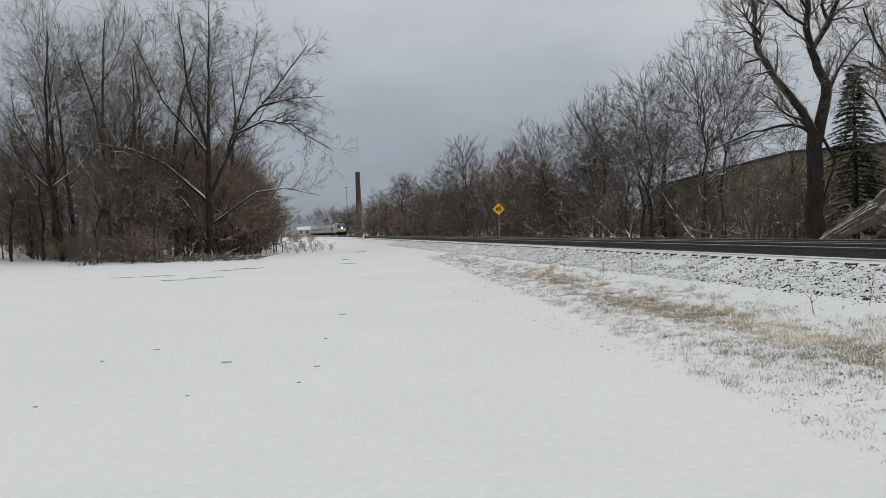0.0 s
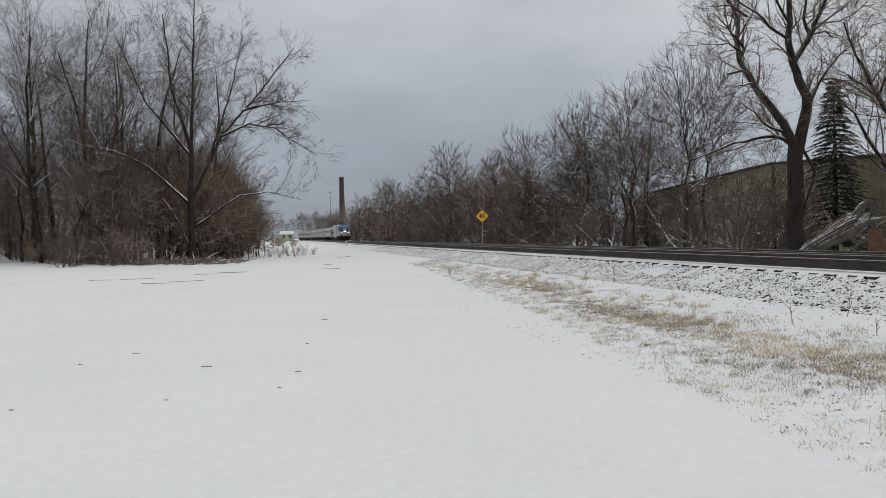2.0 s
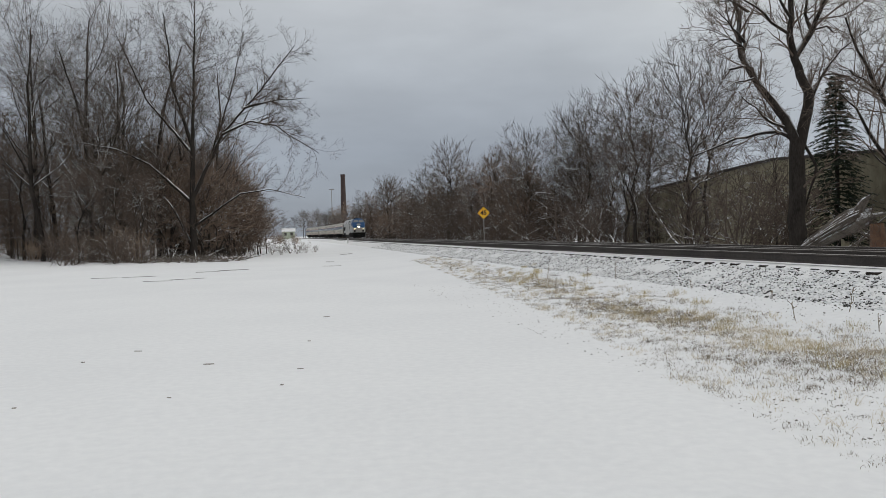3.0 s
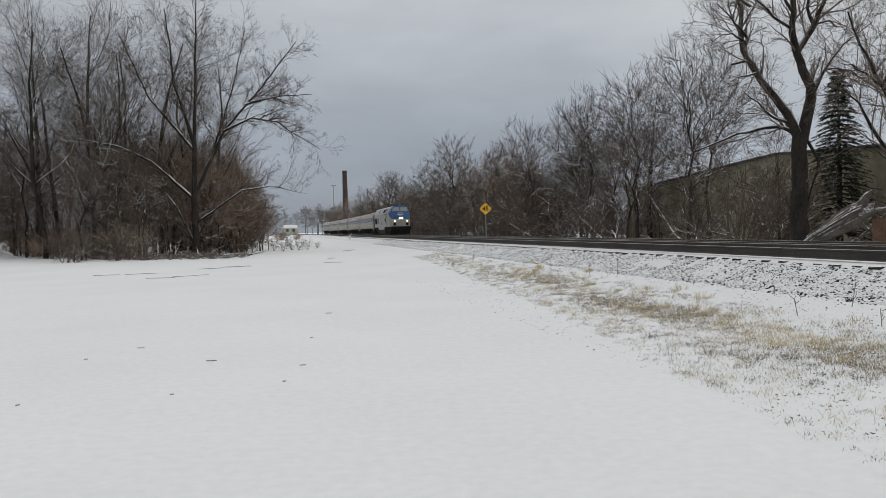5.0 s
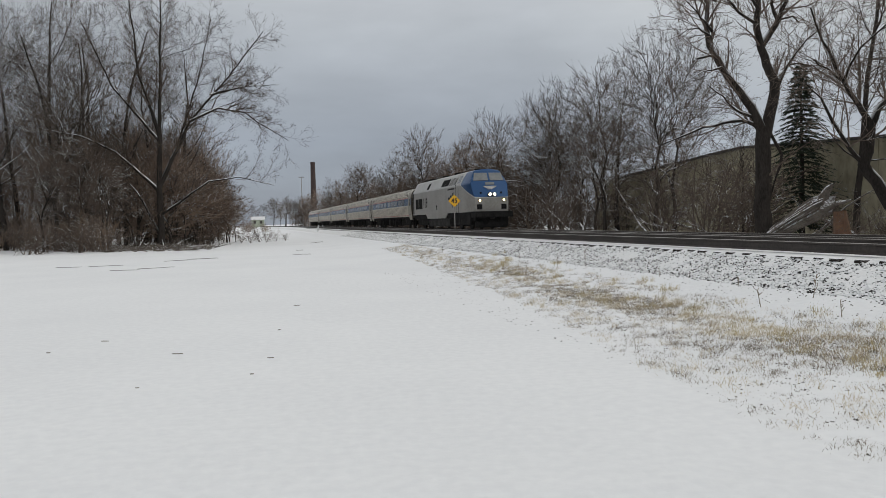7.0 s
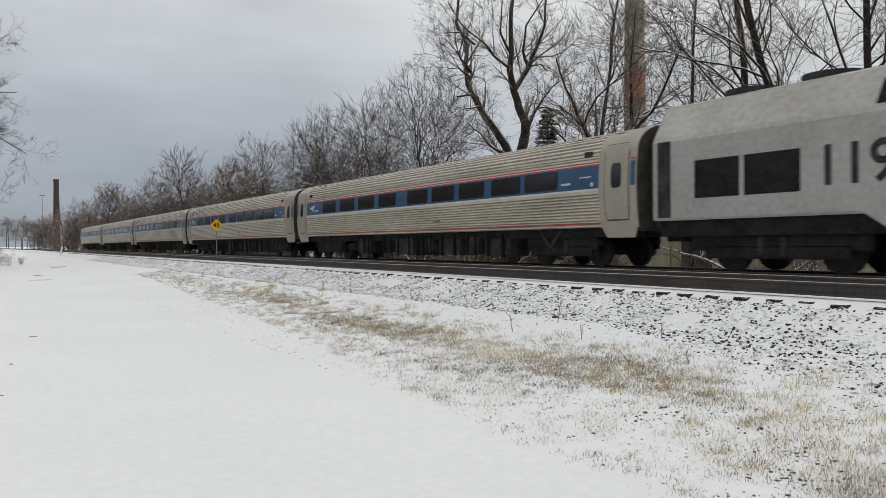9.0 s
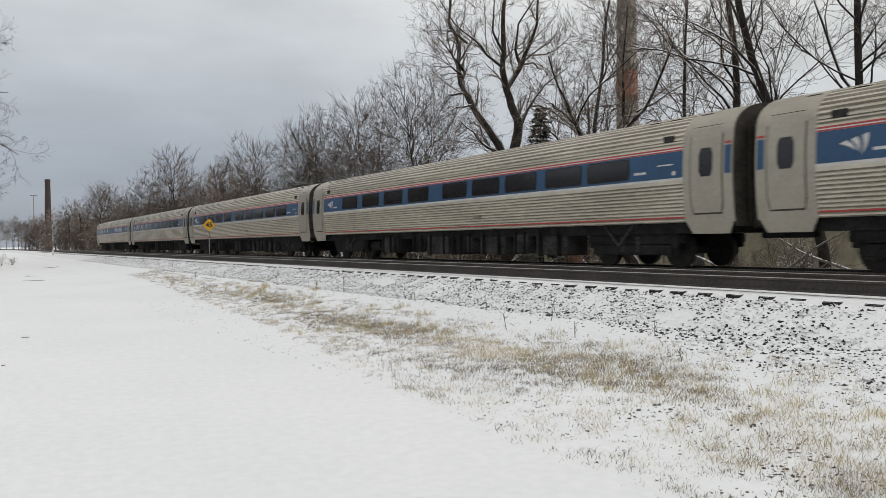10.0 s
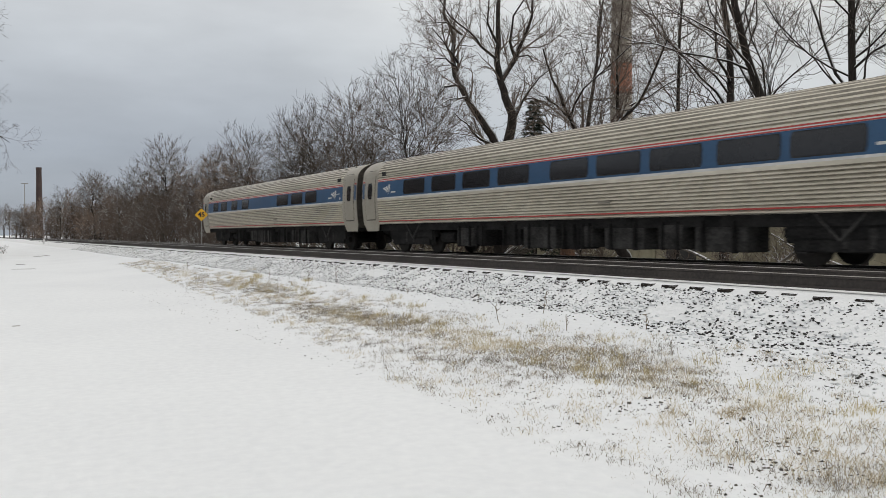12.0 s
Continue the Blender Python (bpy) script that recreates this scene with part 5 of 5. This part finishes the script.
def coach(windows, width, label, tail=False):
    root = empty("coach")
    tagged(root, label, "railway coach", "coaches of the train")
    end = 12.70
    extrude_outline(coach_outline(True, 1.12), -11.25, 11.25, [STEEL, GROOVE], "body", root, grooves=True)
    for k in (-1, 1):
        lo, hi = sorted((k * 11.25, k * end))
        extrude_outline(coach_outline(False, 1.12), lo, hi, STEEL2, "vestibule", root)
        # skirt below the doors
        for side in (-1, 1):
            a, b = sorted((k * 11.28, k * 12.66))
            strip(a, b, 0.84, 1.13, -0.004, STEEL2, "skirt", root, side, cuts=3, foot=0.16)
        if not (tail and k < 0):
            bm = boxes((*sorted((k * (end - 0.02), k * 13.003)), -0.62, 0.62, 1.0, 3.5), bevel=0.05)
            box(bm, *sorted((k * (end - 0.02), k * 12.99)), -1.18, 1.18, 0.95, 3.5, bevel=0.14)
            part("diaphragm", bm, RUBBER, root, "grimy dark rubber diaphragm")
        else:
            part("end_door", boxes((-12.76, -12.69, -0.42, 0.42, 1.33, 3.25), bevel=0.01), RUBBER, root)
        cap = [(y * 0.985, z) for y, z in coach_outline(False, 1.0)]
        extrude_outline(cap, *sorted((k * (end - 0.01), k * (end + 0.03))), RUBBER, "end_wall", root)
        part("coupler", boxes((*sorted((k * 12.3, k * 13.02)), -0.12, 0.12, 0.72, 0.98), bevel=0.03), DARK, root)
        truck(k * 9.1, root, heavy=0.35)
        # vents on the roof's shoulder
        for x in (k * 9.9, k * 10.6, k * 11.6):
            part("roof_vent", boxes((x - 0.19, x + 0.19, -1.12, -0.92, 3.52, 3.70), bevel=0.02), GRIME, root)
        part("vent_grille", boxes((*sorted((k * 10.6, k * 10.95)), -1.545, -1.52, 3.08, 3.24), bevel=0.004), GRIME, root)
    for side in (-1, 1):
        strip(-11.25, 11.25, 2.2, 2.84, 0.006, BLUE, "blue_band", root, side)
        strip(-11.25, 11.25, 2.14, 2.2, 0.008, WHITE, "white_stripe", root, side, cuts=1)
        strip(-11.25, 11.25, 2.845, 2.875, 0.007, RED, "red_stripe", root, side, cuts=1)
        strip(-11.25, 11.25, 2.875, 2.90, 0.006, WHITE, "white_stripe", root, side, cuts=1)
        strip(-11.25, 11.25, 2.905, 2.94, 0.007, RED, "red_stripe", root, side, cuts=1)
        strip(-11.25, 11.25, 1.225, 1.262, 0.006, RED, "red_stripe", root, side, cuts=1)
        for x in windows:
            w = width if isinstance(width, float) else width[windows.index(x)]
            fr = strip(x - w / 2 - 0.028, x + w / 2 + 0.028, 2.255, 2.805, 0.012, GRIME, "window", root, side, round_=0.04)
            strip(x - w / 2, x + w / 2, 2.28, 2.78, 0.018, GLASS, "pane", fr, side, round_=0.05)
        for k in (-1, 1):
            a, b = sorted((k * 11.50, k * 12.40))
            strip(a - 0.03, b + 0.03, 1.29, 3.35, 0.004, RUBBER, "door_seal", root, side, cuts=8, round_=0.06)
            door = strip(a, b, 1.33, 3.3, 0.012, STEEL2, "door", root, side, cuts=8, round_=0.05)
            strip(a + 0.25, b - 0.25, 2.17, 2.83, 0.017, GLASS, "door_window", door, side, round_=0.06)
            a, b = sorted((k * 12.48, k * 12.66))
            strip(a, b, 2.2, 2.84, 0.006, BLUE, "blue_panel", root, side)
            strip(a, b, 2.875, 2.93, 0.006, RED, "red_panel", root, side, cuts=1)
            if (k < 0) != tail:
                swoosh(k * 10.35, 2.54, 0.50, side * (side_y(2.52) + 0.018), WHITE, root)
            else:
                ring = [(10.98 + 0.06 * math.cos(math.tau * j / 12), 2.32 + 0.06 * math.sin(math.tau * j / 12)) for j in range(12)]
                flat_shape(ring, side * (side_y(2.32) + 0.012), WHITE, "round_mark", root)
                flat_shape([(10.45, 2.52), (10.95, 2.52), (10.95, 2.55), (10.45, 2.55)], side * (side_y(2.53) + 0.012), WHITE, "lettering_bar", root)
            flat_shape([(k * 9.85 - 0.2, 2.36), (k * 9.85 + 0.2, 2.36), (k * 9.85 + 0.2, 2.42), (k * 9.85 - 0.2, 2.42)], side * (side_y(2.35) + 0.012), WHITE, "lettering_bar", root)
        strip(2.2 - 0.25, 2.2 + 0.25, 1.5, 1.58, 0.008, GROOVE, "dirt_plate", root, side, cuts=1)
    # what hangs under the floor
    part("underframe", boxes((-12.3, 12.3, -1.3, 1.3, 0.86, 1.125)), DARK, root)
    rng = random.Random(len(windows))
    for x, w, low in ((-5.6, 1.1, 0.30), (-4.35, 0.5, 0.34), (-2.9, 1.0, 0.36), (-1.7, 1.6, 0.28), (0.1, 0.75, 0.28), (1.0, 0.45, 0.34), (1.9, 1.5, 0.30), (3.9, 0.8, 0.33), (5.0, 1.5, 0.28)):
        bm = boxes((x, x + w, -1.36 + rng.uniform(0, 0.12), -0.45, low, 0.95), bevel=0.025)
        unit = part("equipment_box", bm, rng.choice((DARK, GRIME, GRIME)), root)
        for h in (x + w * 0.2, x + w * 0.8):
            part("hanger", boxes((h - 0.03, h + 0.03, -1.385, -1.2, low - 0.02, 1.0), bevel=0.006), DARK, unit)
    bm = bmesh.new()
    for y in (-1.15, 1.15):
        cylinder(bm, (-6.9, y, 0.98), (7.4, y, 0.98), 0.035, 6)
    part("brake_pipe", bm, GRIME, root)
    for k in (-1, 1):
        for y in (-1.32, 1.32):
            bm = bmesh.new()
            cylinder(bm, (k * 8.2, y, 1.12), (k * 8.75, y, 0.55), 0.035, 6)
            cylinder(bm, (k * 9.3, y, 1.12), (k * 8.75, y, 0.55), 0.035, 6)
            part("strut", bm, GRIME, root)
    bm = bmesh.new()
    cylinder(bm, (-6.9, -1.0, 0.62), (-6.0, -1.0, 0.62), 0.2, 14)
    part("air_tank", bm, DARK, root)
    if tail:
        bm = boxes((-12.77, -12.69, -1.2, -1.0, 2.9, 3.1), (-12.77, -12.69, 1.0, 1.2, 2.9, 3.1), bevel=0.02)
        part("tail_light", bm, RED, root)
    return root


first = coach(COACH_WINDOWS, 1.6, "fluted stainless steel passenger coach with blue window band, red stripes")
cars = [first] + [copy_thing(first, pose(0, 0, 0)) for _ in range(3)]
last = coach(CAFE_WINDOWS, [1.15, 1.3, 1.2, 1.3, 1.7, 1.5, 1.4], "last fluted steel coach with few windows in its blue band", tail=True)
cars.append(last)


def livery():
    """Silver below, blue nose above a curved line."""
    m = SILVER.copy()
    m.name = "engine_livery"
    n, l = m.node_tree.nodes, m.node_tree.links
    b = n["Principled BSDF"]
    base = b.inputs["Base Color"].links[0].from_socket
    t = n.new("ShaderNodeTexCoord")
    sp = n.new("ShaderNodeSeparateXYZ")
    l.new(t.outputs["Object"], sp.inputs[0])

    def op(kind, a, b2):
        k = n.new("ShaderNodeMath")
        k.operation = kind
        for i, v in enumerate((a, b2)):
            if isinstance(v, (int, float)):
                k.inputs[i].default_value = v
            else:
                l.new(v, k.inputs[i])
        return k.outputs[0]

    back = op("MAXIMUM", op("SUBTRACT", 9.75, sp.outputs["X"]), 0.0)
    edge = op("ADD", op("MULTIPLY", back, 0.37), 2.25)
    over = op("SUBTRACT", sp.outputs["Z"], edge)
    # the blue ends at the slanting post of the cab's side window
    post_x = op("ADD", op("MULTIPLY", op("SUBTRACT", sp.outputs["Z"], 3.3), 0.3), 6.95)
    over = op("MINIMUM", over, op("SUBTRACT", sp.outputs["X"], post_x))
    blue = op("GREATER_THAN", over, 0.0)
    grey = op("GREATER_THAN", op("ADD", over, 0.0), -0.05)
    mix0 = n.new("ShaderNodeMix")
    mix0.data_type = "RGBA"
    mix0.inputs[7].default_value = (0.62, 0.62, 0.60, 1)
    l.new(grey, mix0.inputs[0])
    l.new(base, mix0.inputs[6])
    mix = n.new("ShaderNodeMix")
    mix.data_type = "RGBA"
    mix.inputs[7].default_value = (0.018, 0.066, 0.17, 1)
    l.new(blue, mix.inputs[0])
    l.new(mix0.outputs[2], mix.inputs[6])
    l.new(mix.outputs[2], b.inputs["Base Color"])
    return m


def written(text, size, m, mat, name, parent, label=""):
    """Raised writing in the built-in font, as a mesh."""
    cu = bpy.data.curves.new("writing", "FONT")
    cu.offset = 0.015
    cu.body, cu.size, cu.extrude, cu.align_x, cu.align_y = text, size, 0.004, "CENTER", "CENTER"
    tmp = bpy.data.objects.new("writing", cu)
    scene.collection.objects.link(tmp)
    bpy.context.view_layer.update()
    me = bpy.data.meshes.new_from_object(tmp.evaluated_get(bpy.context.evaluated_depsgraph_get()))
    bpy.data.objects.remove(tmp)
    me.materials.clear()
    ob = mesh_part(name, me, mat, parent, label)
    ob.matrix_local = m
    return ob


def engine():
    root = empty("locomotive")
    tagged(root, "silver diesel passenger locomotive with a blue sloping nose, headlights on", "locomotive")
    LIV = livery()
    # outline of half a section, bottom to roof
    half = [(1.46, 1.24), (1.5, 1.3), (1.5, 1.5), (1.5, 2.0), (1.5, 2.4), (1.5, 2.8), (1.5, 3.18), (1.46, 3.3), (1.28, 3.62), (1.08, 3.98), (1.0, 4.1), (0.8, 4.18), (0.4, 4.24), (0.0, 4.26)]
    xs = [-10.4, -10.3, -5, 0, 5, 6.6, 7.4, 8.0, 8.4] + [8.6 + 0.1 * k for k in range(11)] + [9.65, 9.7]

    def top(x):
        return 4.3 if x <= 8.6 else 4.3 - (x - 8.6) * 1.96 if x <= 9.6 else 2.34 - (x - 9.6) * 0.9

    ring_n = 2 * len(half) - 1
    verts, faces = [], []
    for x in xs:
        taper = 1.0 if x < 7.6 else 1 - 0.20 * ((x - 7.6) / 2.1) ** 2
        ring = []
        for y, z in half:
            zz = min(z, top(x))
            yy = y if z <= top(x) else min(y, y)
            if z > top(x):
                yy = y * 1.0
            ring.append((yy * taper, zz))
        # where the slope cuts the section, let the cut run out to its full width
        full = [(-y, z) for y, z in ring] + [(y, z) for y, z in reversed(ring[:-1])]
        for y, z in full:
            bulge = 0.22 * (1 - abs(y) / 1.5) * smooth(8.0, 9.6, x)
            verts.append(Vector((x + bulge, y, z)))
    for i in range(len(xs) - 1):
        for k in range(ring_n):
            a, b = i * ring_n + k, i * ring_n + (k + 1) % ring_n
            faces.append((a, b, b + ring_n, a + ring_n))
    faces += [tuple(range(ring_n))[::-1], tuple(range((len(xs) - 1) * ring_n, len(xs) * ring_n))]
    raw("body", verts, faces, LIV, root)
    # skirt between the trucks and the tank
    for side in (-1, 1):
        flat_shape([(-4.2, 0.86), (2.1, 0.86), (3.0, 1.3), (-4.9, 1.3)], side * 1.495, SILVER, "skirt", root, thick=0.08, side=side)
    part("fuel_tank", boxes((-4.2, 3.2, -1.38, 1.38, 0.22, 0.9), bevel=0.1), GRIME, root)
    part("underframe", boxes((-10.3, 10.3, -1.35, 1.35, 0.85, 1.26)), DARK, root)
    truck(-7.1, root, 0.508, 2.8, heavy=0.9)
    truck(5.9, root, 0.508, 2.8, heavy=0.9)
    # nose
    part("plow", boxes((9.3, 9.86, -1.15, 1.15, 0.14, 0.62), bevel=0.08), DARK, root)
    part("pilot", boxes((9.0, 9.72, -1.18, 1.18, 0.6, 1.26), (8.1, 9.1, -1.4, -1.18, 0.3, 1.26), (8.1, 9.1, 1.18, 1.4, 0.3, 1.26), bevel=0.03), DARK, root)
    part("coupler", boxes((9.6, 9.98, -0.16, 0.16, 0.72, 1.02), bevel=0.04), GRIME, root)
    for side in (-1, 1):
        part("step_well", boxes((9.7, 9.80, side * 0.88 - 0.19, side * 0.88 + 0.19, 1.40, 1.76), bevel=0.02), GLASS, root)
        bm = bmesh.new()
        cylinder(bm, (9.66, side * 0.87, 2.02), (9.83, side * 0.87, 2.02), 0.12, 16)
        ring = part("ditch_light", bm, GRIME, root)
        bm = bmesh.new()
        cylinder(bm, (9.82, side * 0.87, 2.02), (9.845, side * 0.87, 2.02), 0.085, 16)
        part("lens", bm, DITCH, ring)
        bm = bmesh.new()
        cylinder(bm, (9.6, side * 0.16, 2.43), (9.95, side * 0.16, 2.43), 0.13, 16)
        ring = part("headlight", bm, GRIME, root)
        bm = bmesh.new()
        cylinder(bm, (9.94, side * 0.16, 2.43), (9.965, side * 0.16, 2.43), 0.092, 16)
        part("lens", bm, LAMP, ring)
        bm = bmesh.new()
        cylinder(bm, (9.84, side * 0.5, 1.12), (9.84, side * 1.1, 1.2), 0.022, 6)
        cylinder(bm, (9.65, side * 1.1, 1.2), (9.84, side * 1.1, 1.2), 0.022, 6)
        part("grab_iron", bm, WHITE, root)
        bm = bmesh.new()
        cylinder(bm, (9.4, side * 0.74, 2.55), (9.66, side * 0.74, 2.55), 0.07, 10)
        part("marker_light", bm, DARK, root)
        # windscreen on the slope
        x0, x1 = 8.77, 9.05
        z0, z1 = top(x0), top(x1)
        y0, y1 = side * 0.07, side * 1.04
        up = Vector((1.96, 0, 1.0)).normalized() * 0.03
        vs = [Vector((x + 0.22 * (1 - abs(y) / 1.5) * smooth(8.0, 9.6, x), y, z)) for x, y, z in ((x1, y0, z1), (x1, y1 * 1.06, z1), (x0, y1 * 0.94, z0), (x0, y0, z0))]
        verts = [v + up for v in vs] + [v - up for v in vs]
        fs = [(0, 1, 2, 3), (7, 6, 5, 4)] + [(k, 4 + k, 4 + (k + 1) % 4, (k + 1) % 4) for k in range(4)]
        if side < 0:
            fs = [f[::-1] for f in fs]
        raw("windscreen", verts, fs, SCREEN, root)
        # cab side window, louvres and doors
        y = side * 1.505
        def slant(x0, x1, u0, u1, off, mat, name, parent):
            """A plate on the sloping shoulder of the body."""
            lo, hi = Vector((0, 1.46, 3.3)), Vector((0, 1.08, 3.98))
            out = Vector((0, 0.68, 0.38)).normalized()
            vs = []
            for o in (off, -0.06):
                for x, u in ((x0, u0), (x1, u0), (x1, u1), (x0, u1)):
                    q = lo.lerp(hi, u) + out * o
                    vs.append(Vector((x, side * q.y, q.z)))
            fs = [(0, 1, 2, 3), (7, 6, 5, 4)] + [(k, 4 + k, 4 + (k + 1) % 4, (k + 1) % 4) for k in range(4)]
            return raw(name, vs, fs if side < 0 else [f[::-1] for f in fs], mat, parent)

        slant(5.85, 6.75, 0.12, 0.88, 0.012, GLASS, "cab_window", root)
        slant(6.85, 7.1, 0.02, 0.97, 0.03, WHITE, "cab_window_post", root)
        for x0, x1 in ((0.75, 1.75), (1.85, 3.1), (-4.6, -3.8)):
            slant(x0, x1, 0.05, 0.82, 0.012, DARK, "louvre", root)
        gr = slant(3.3, 5.3, 0.05, 0.82, 0.008, GRIME, "louvre", root)
        for k in range(7):
            slant(3.33, 5.27, 0.08 + k * 0.104, 0.125 + k * 0.104, 0.03, SILVER, "slat", gr)
        part("radiator_grille", boxes((-9.05, -7.75, *sorted((side * 1.48, side * 1.512)), 1.75, 2.65), (-7.62, -6.2, *sorted((side * 1.48, side * 1.512)), 1.75, 2.65), bevel=0.01), DARK, root)
        part("rear_door", boxes((-10.25, -9.8, *sorted((side * 1.48, side * 1.508)), 1.3, 3.2), bevel=0.01), GRIME, root)
        part("cab_door", boxes((5.62, 5.69, *sorted((side * 1.48, side * 1.507)), 1.1, 3.3), (6.36, 6.42, *sorted((side * 1.48, side * 1.507)), 1.1, 3.1), bevel=0.004), DARK, root)
        part("door_handle", boxes((5.72, 5.95, *sorted((side * 1.48, side * 1.53)), 1.75, 1.95), bevel=0.02), DARK, root)
        part("filler_cap", boxes((-0.75, -0.5, *sorted((side * 1.48, side * 1.52)), 1.55, 1.95), bevel=0.03), DARK, root)
        flat_shape([(3.2, 2.98), (5.3, 2.98), (5.3, 3.1), (3.2, 3.1)], side * 1.507, GRIME, "lettering_bar", root, side=side)
        # three dark blades on the flank
        swoosh(4.35, 2.3, 1.5, side * 1.507, GRIME, root)
        written("119", 1.15, pose(-5.0, side * 1.508, 2.2, 90, 0, 0 if side < 0 else 180), GRIME, "road_number", root, "dark painted road number 119")
    # roof
    for x in (-8.5, -6.4, -1.5):
        bm = bmesh.new()
        cylinder(bm, (x, 0, 4.2), (x, 0, 4.36), 0.7, 20)
        part("roof_fan", bm, GRIME, root)
    part("exhaust", boxes((1.2, 2.3, -0.4, 0.4, 4.2, 4.42), bevel=0.04), DARK, root)
    part("horn", boxes((6.2, 6.7, -0.25, 0.25, 4.24, 4.4), bevel=0.05), GRIME, root)
    # a plain white mark and number board on the nose
    sl = Vector((1.0, 0, -1.96)).normalized()
    nrm = Vector((1.96, 0, 1.0)).normalized()
    for k in range(3):
        c = Vector((9.36, 0, top(9.36))) + nrm * 0.20
        pts = [(-0.46 + 0.14 * k, -0.14 + 0.10 * k), (0.46 - 0.10 * k, -0.14 + 0.10 * k), (0.42 - 0.12 * k, -0.08 + 0.10 * k), (-0.36 + 0.15 * k, -0.08 + 0.10 * k)]
        verts = [c + Vector((0, -a, 0)) + sl * b for a, b in pts]
        verts += [v - nrm * 0.2 for v in verts]
        raw("mark", verts, [(0, 1, 2, 3), (7, 6, 5, 4)] + [(i, 4 + i, 4 + (i + 1) % 4, (i + 1) % 4) for i in range(4)], WHITE, root)
    c = Vector((9.2, 0, top(9.2))) + nrm * 0.19
    verts = [c + Vector((0, a, 0)) + sl * b for a, b in ((-0.32, -0.1), (0.32, -0.1), (0.32, 0.1), (-0.32, 0.1))]
    verts += [v - nrm * 0.15 for v in verts]
    raw("number_board", verts, [(3, 2, 1, 0), (4, 5, 6, 7)] + [(i, (i + 1) % 4, 4 + (i + 1) % 4, 4 + i) for i in range(4)], SCREEN, root)
    return root


TRAIN = [(engine(), -10.6)] + [(c, 26.01 * (j + 0.5)) for j, c in enumerate(cars)]



def motions():
    """What moves: the engine and its five coaches, at a steady speed."""
    for ob, back in TRAIN:
        rows = []
        for i in range(0, 121):
            t = i / 10
            s = 0.445 - SPEED * (t - 9.5) + back
            p = W(s, T2, RAIL2)
            a, b = W(s + 8, T2), W(s - 8, T2)
            rows.append((t, pose(p.x, p.y, p.z, 0, 0, math.degrees(math.atan2(b.y - a.y, b.x - a.x)))))
        walk(ob, rows)


motions()
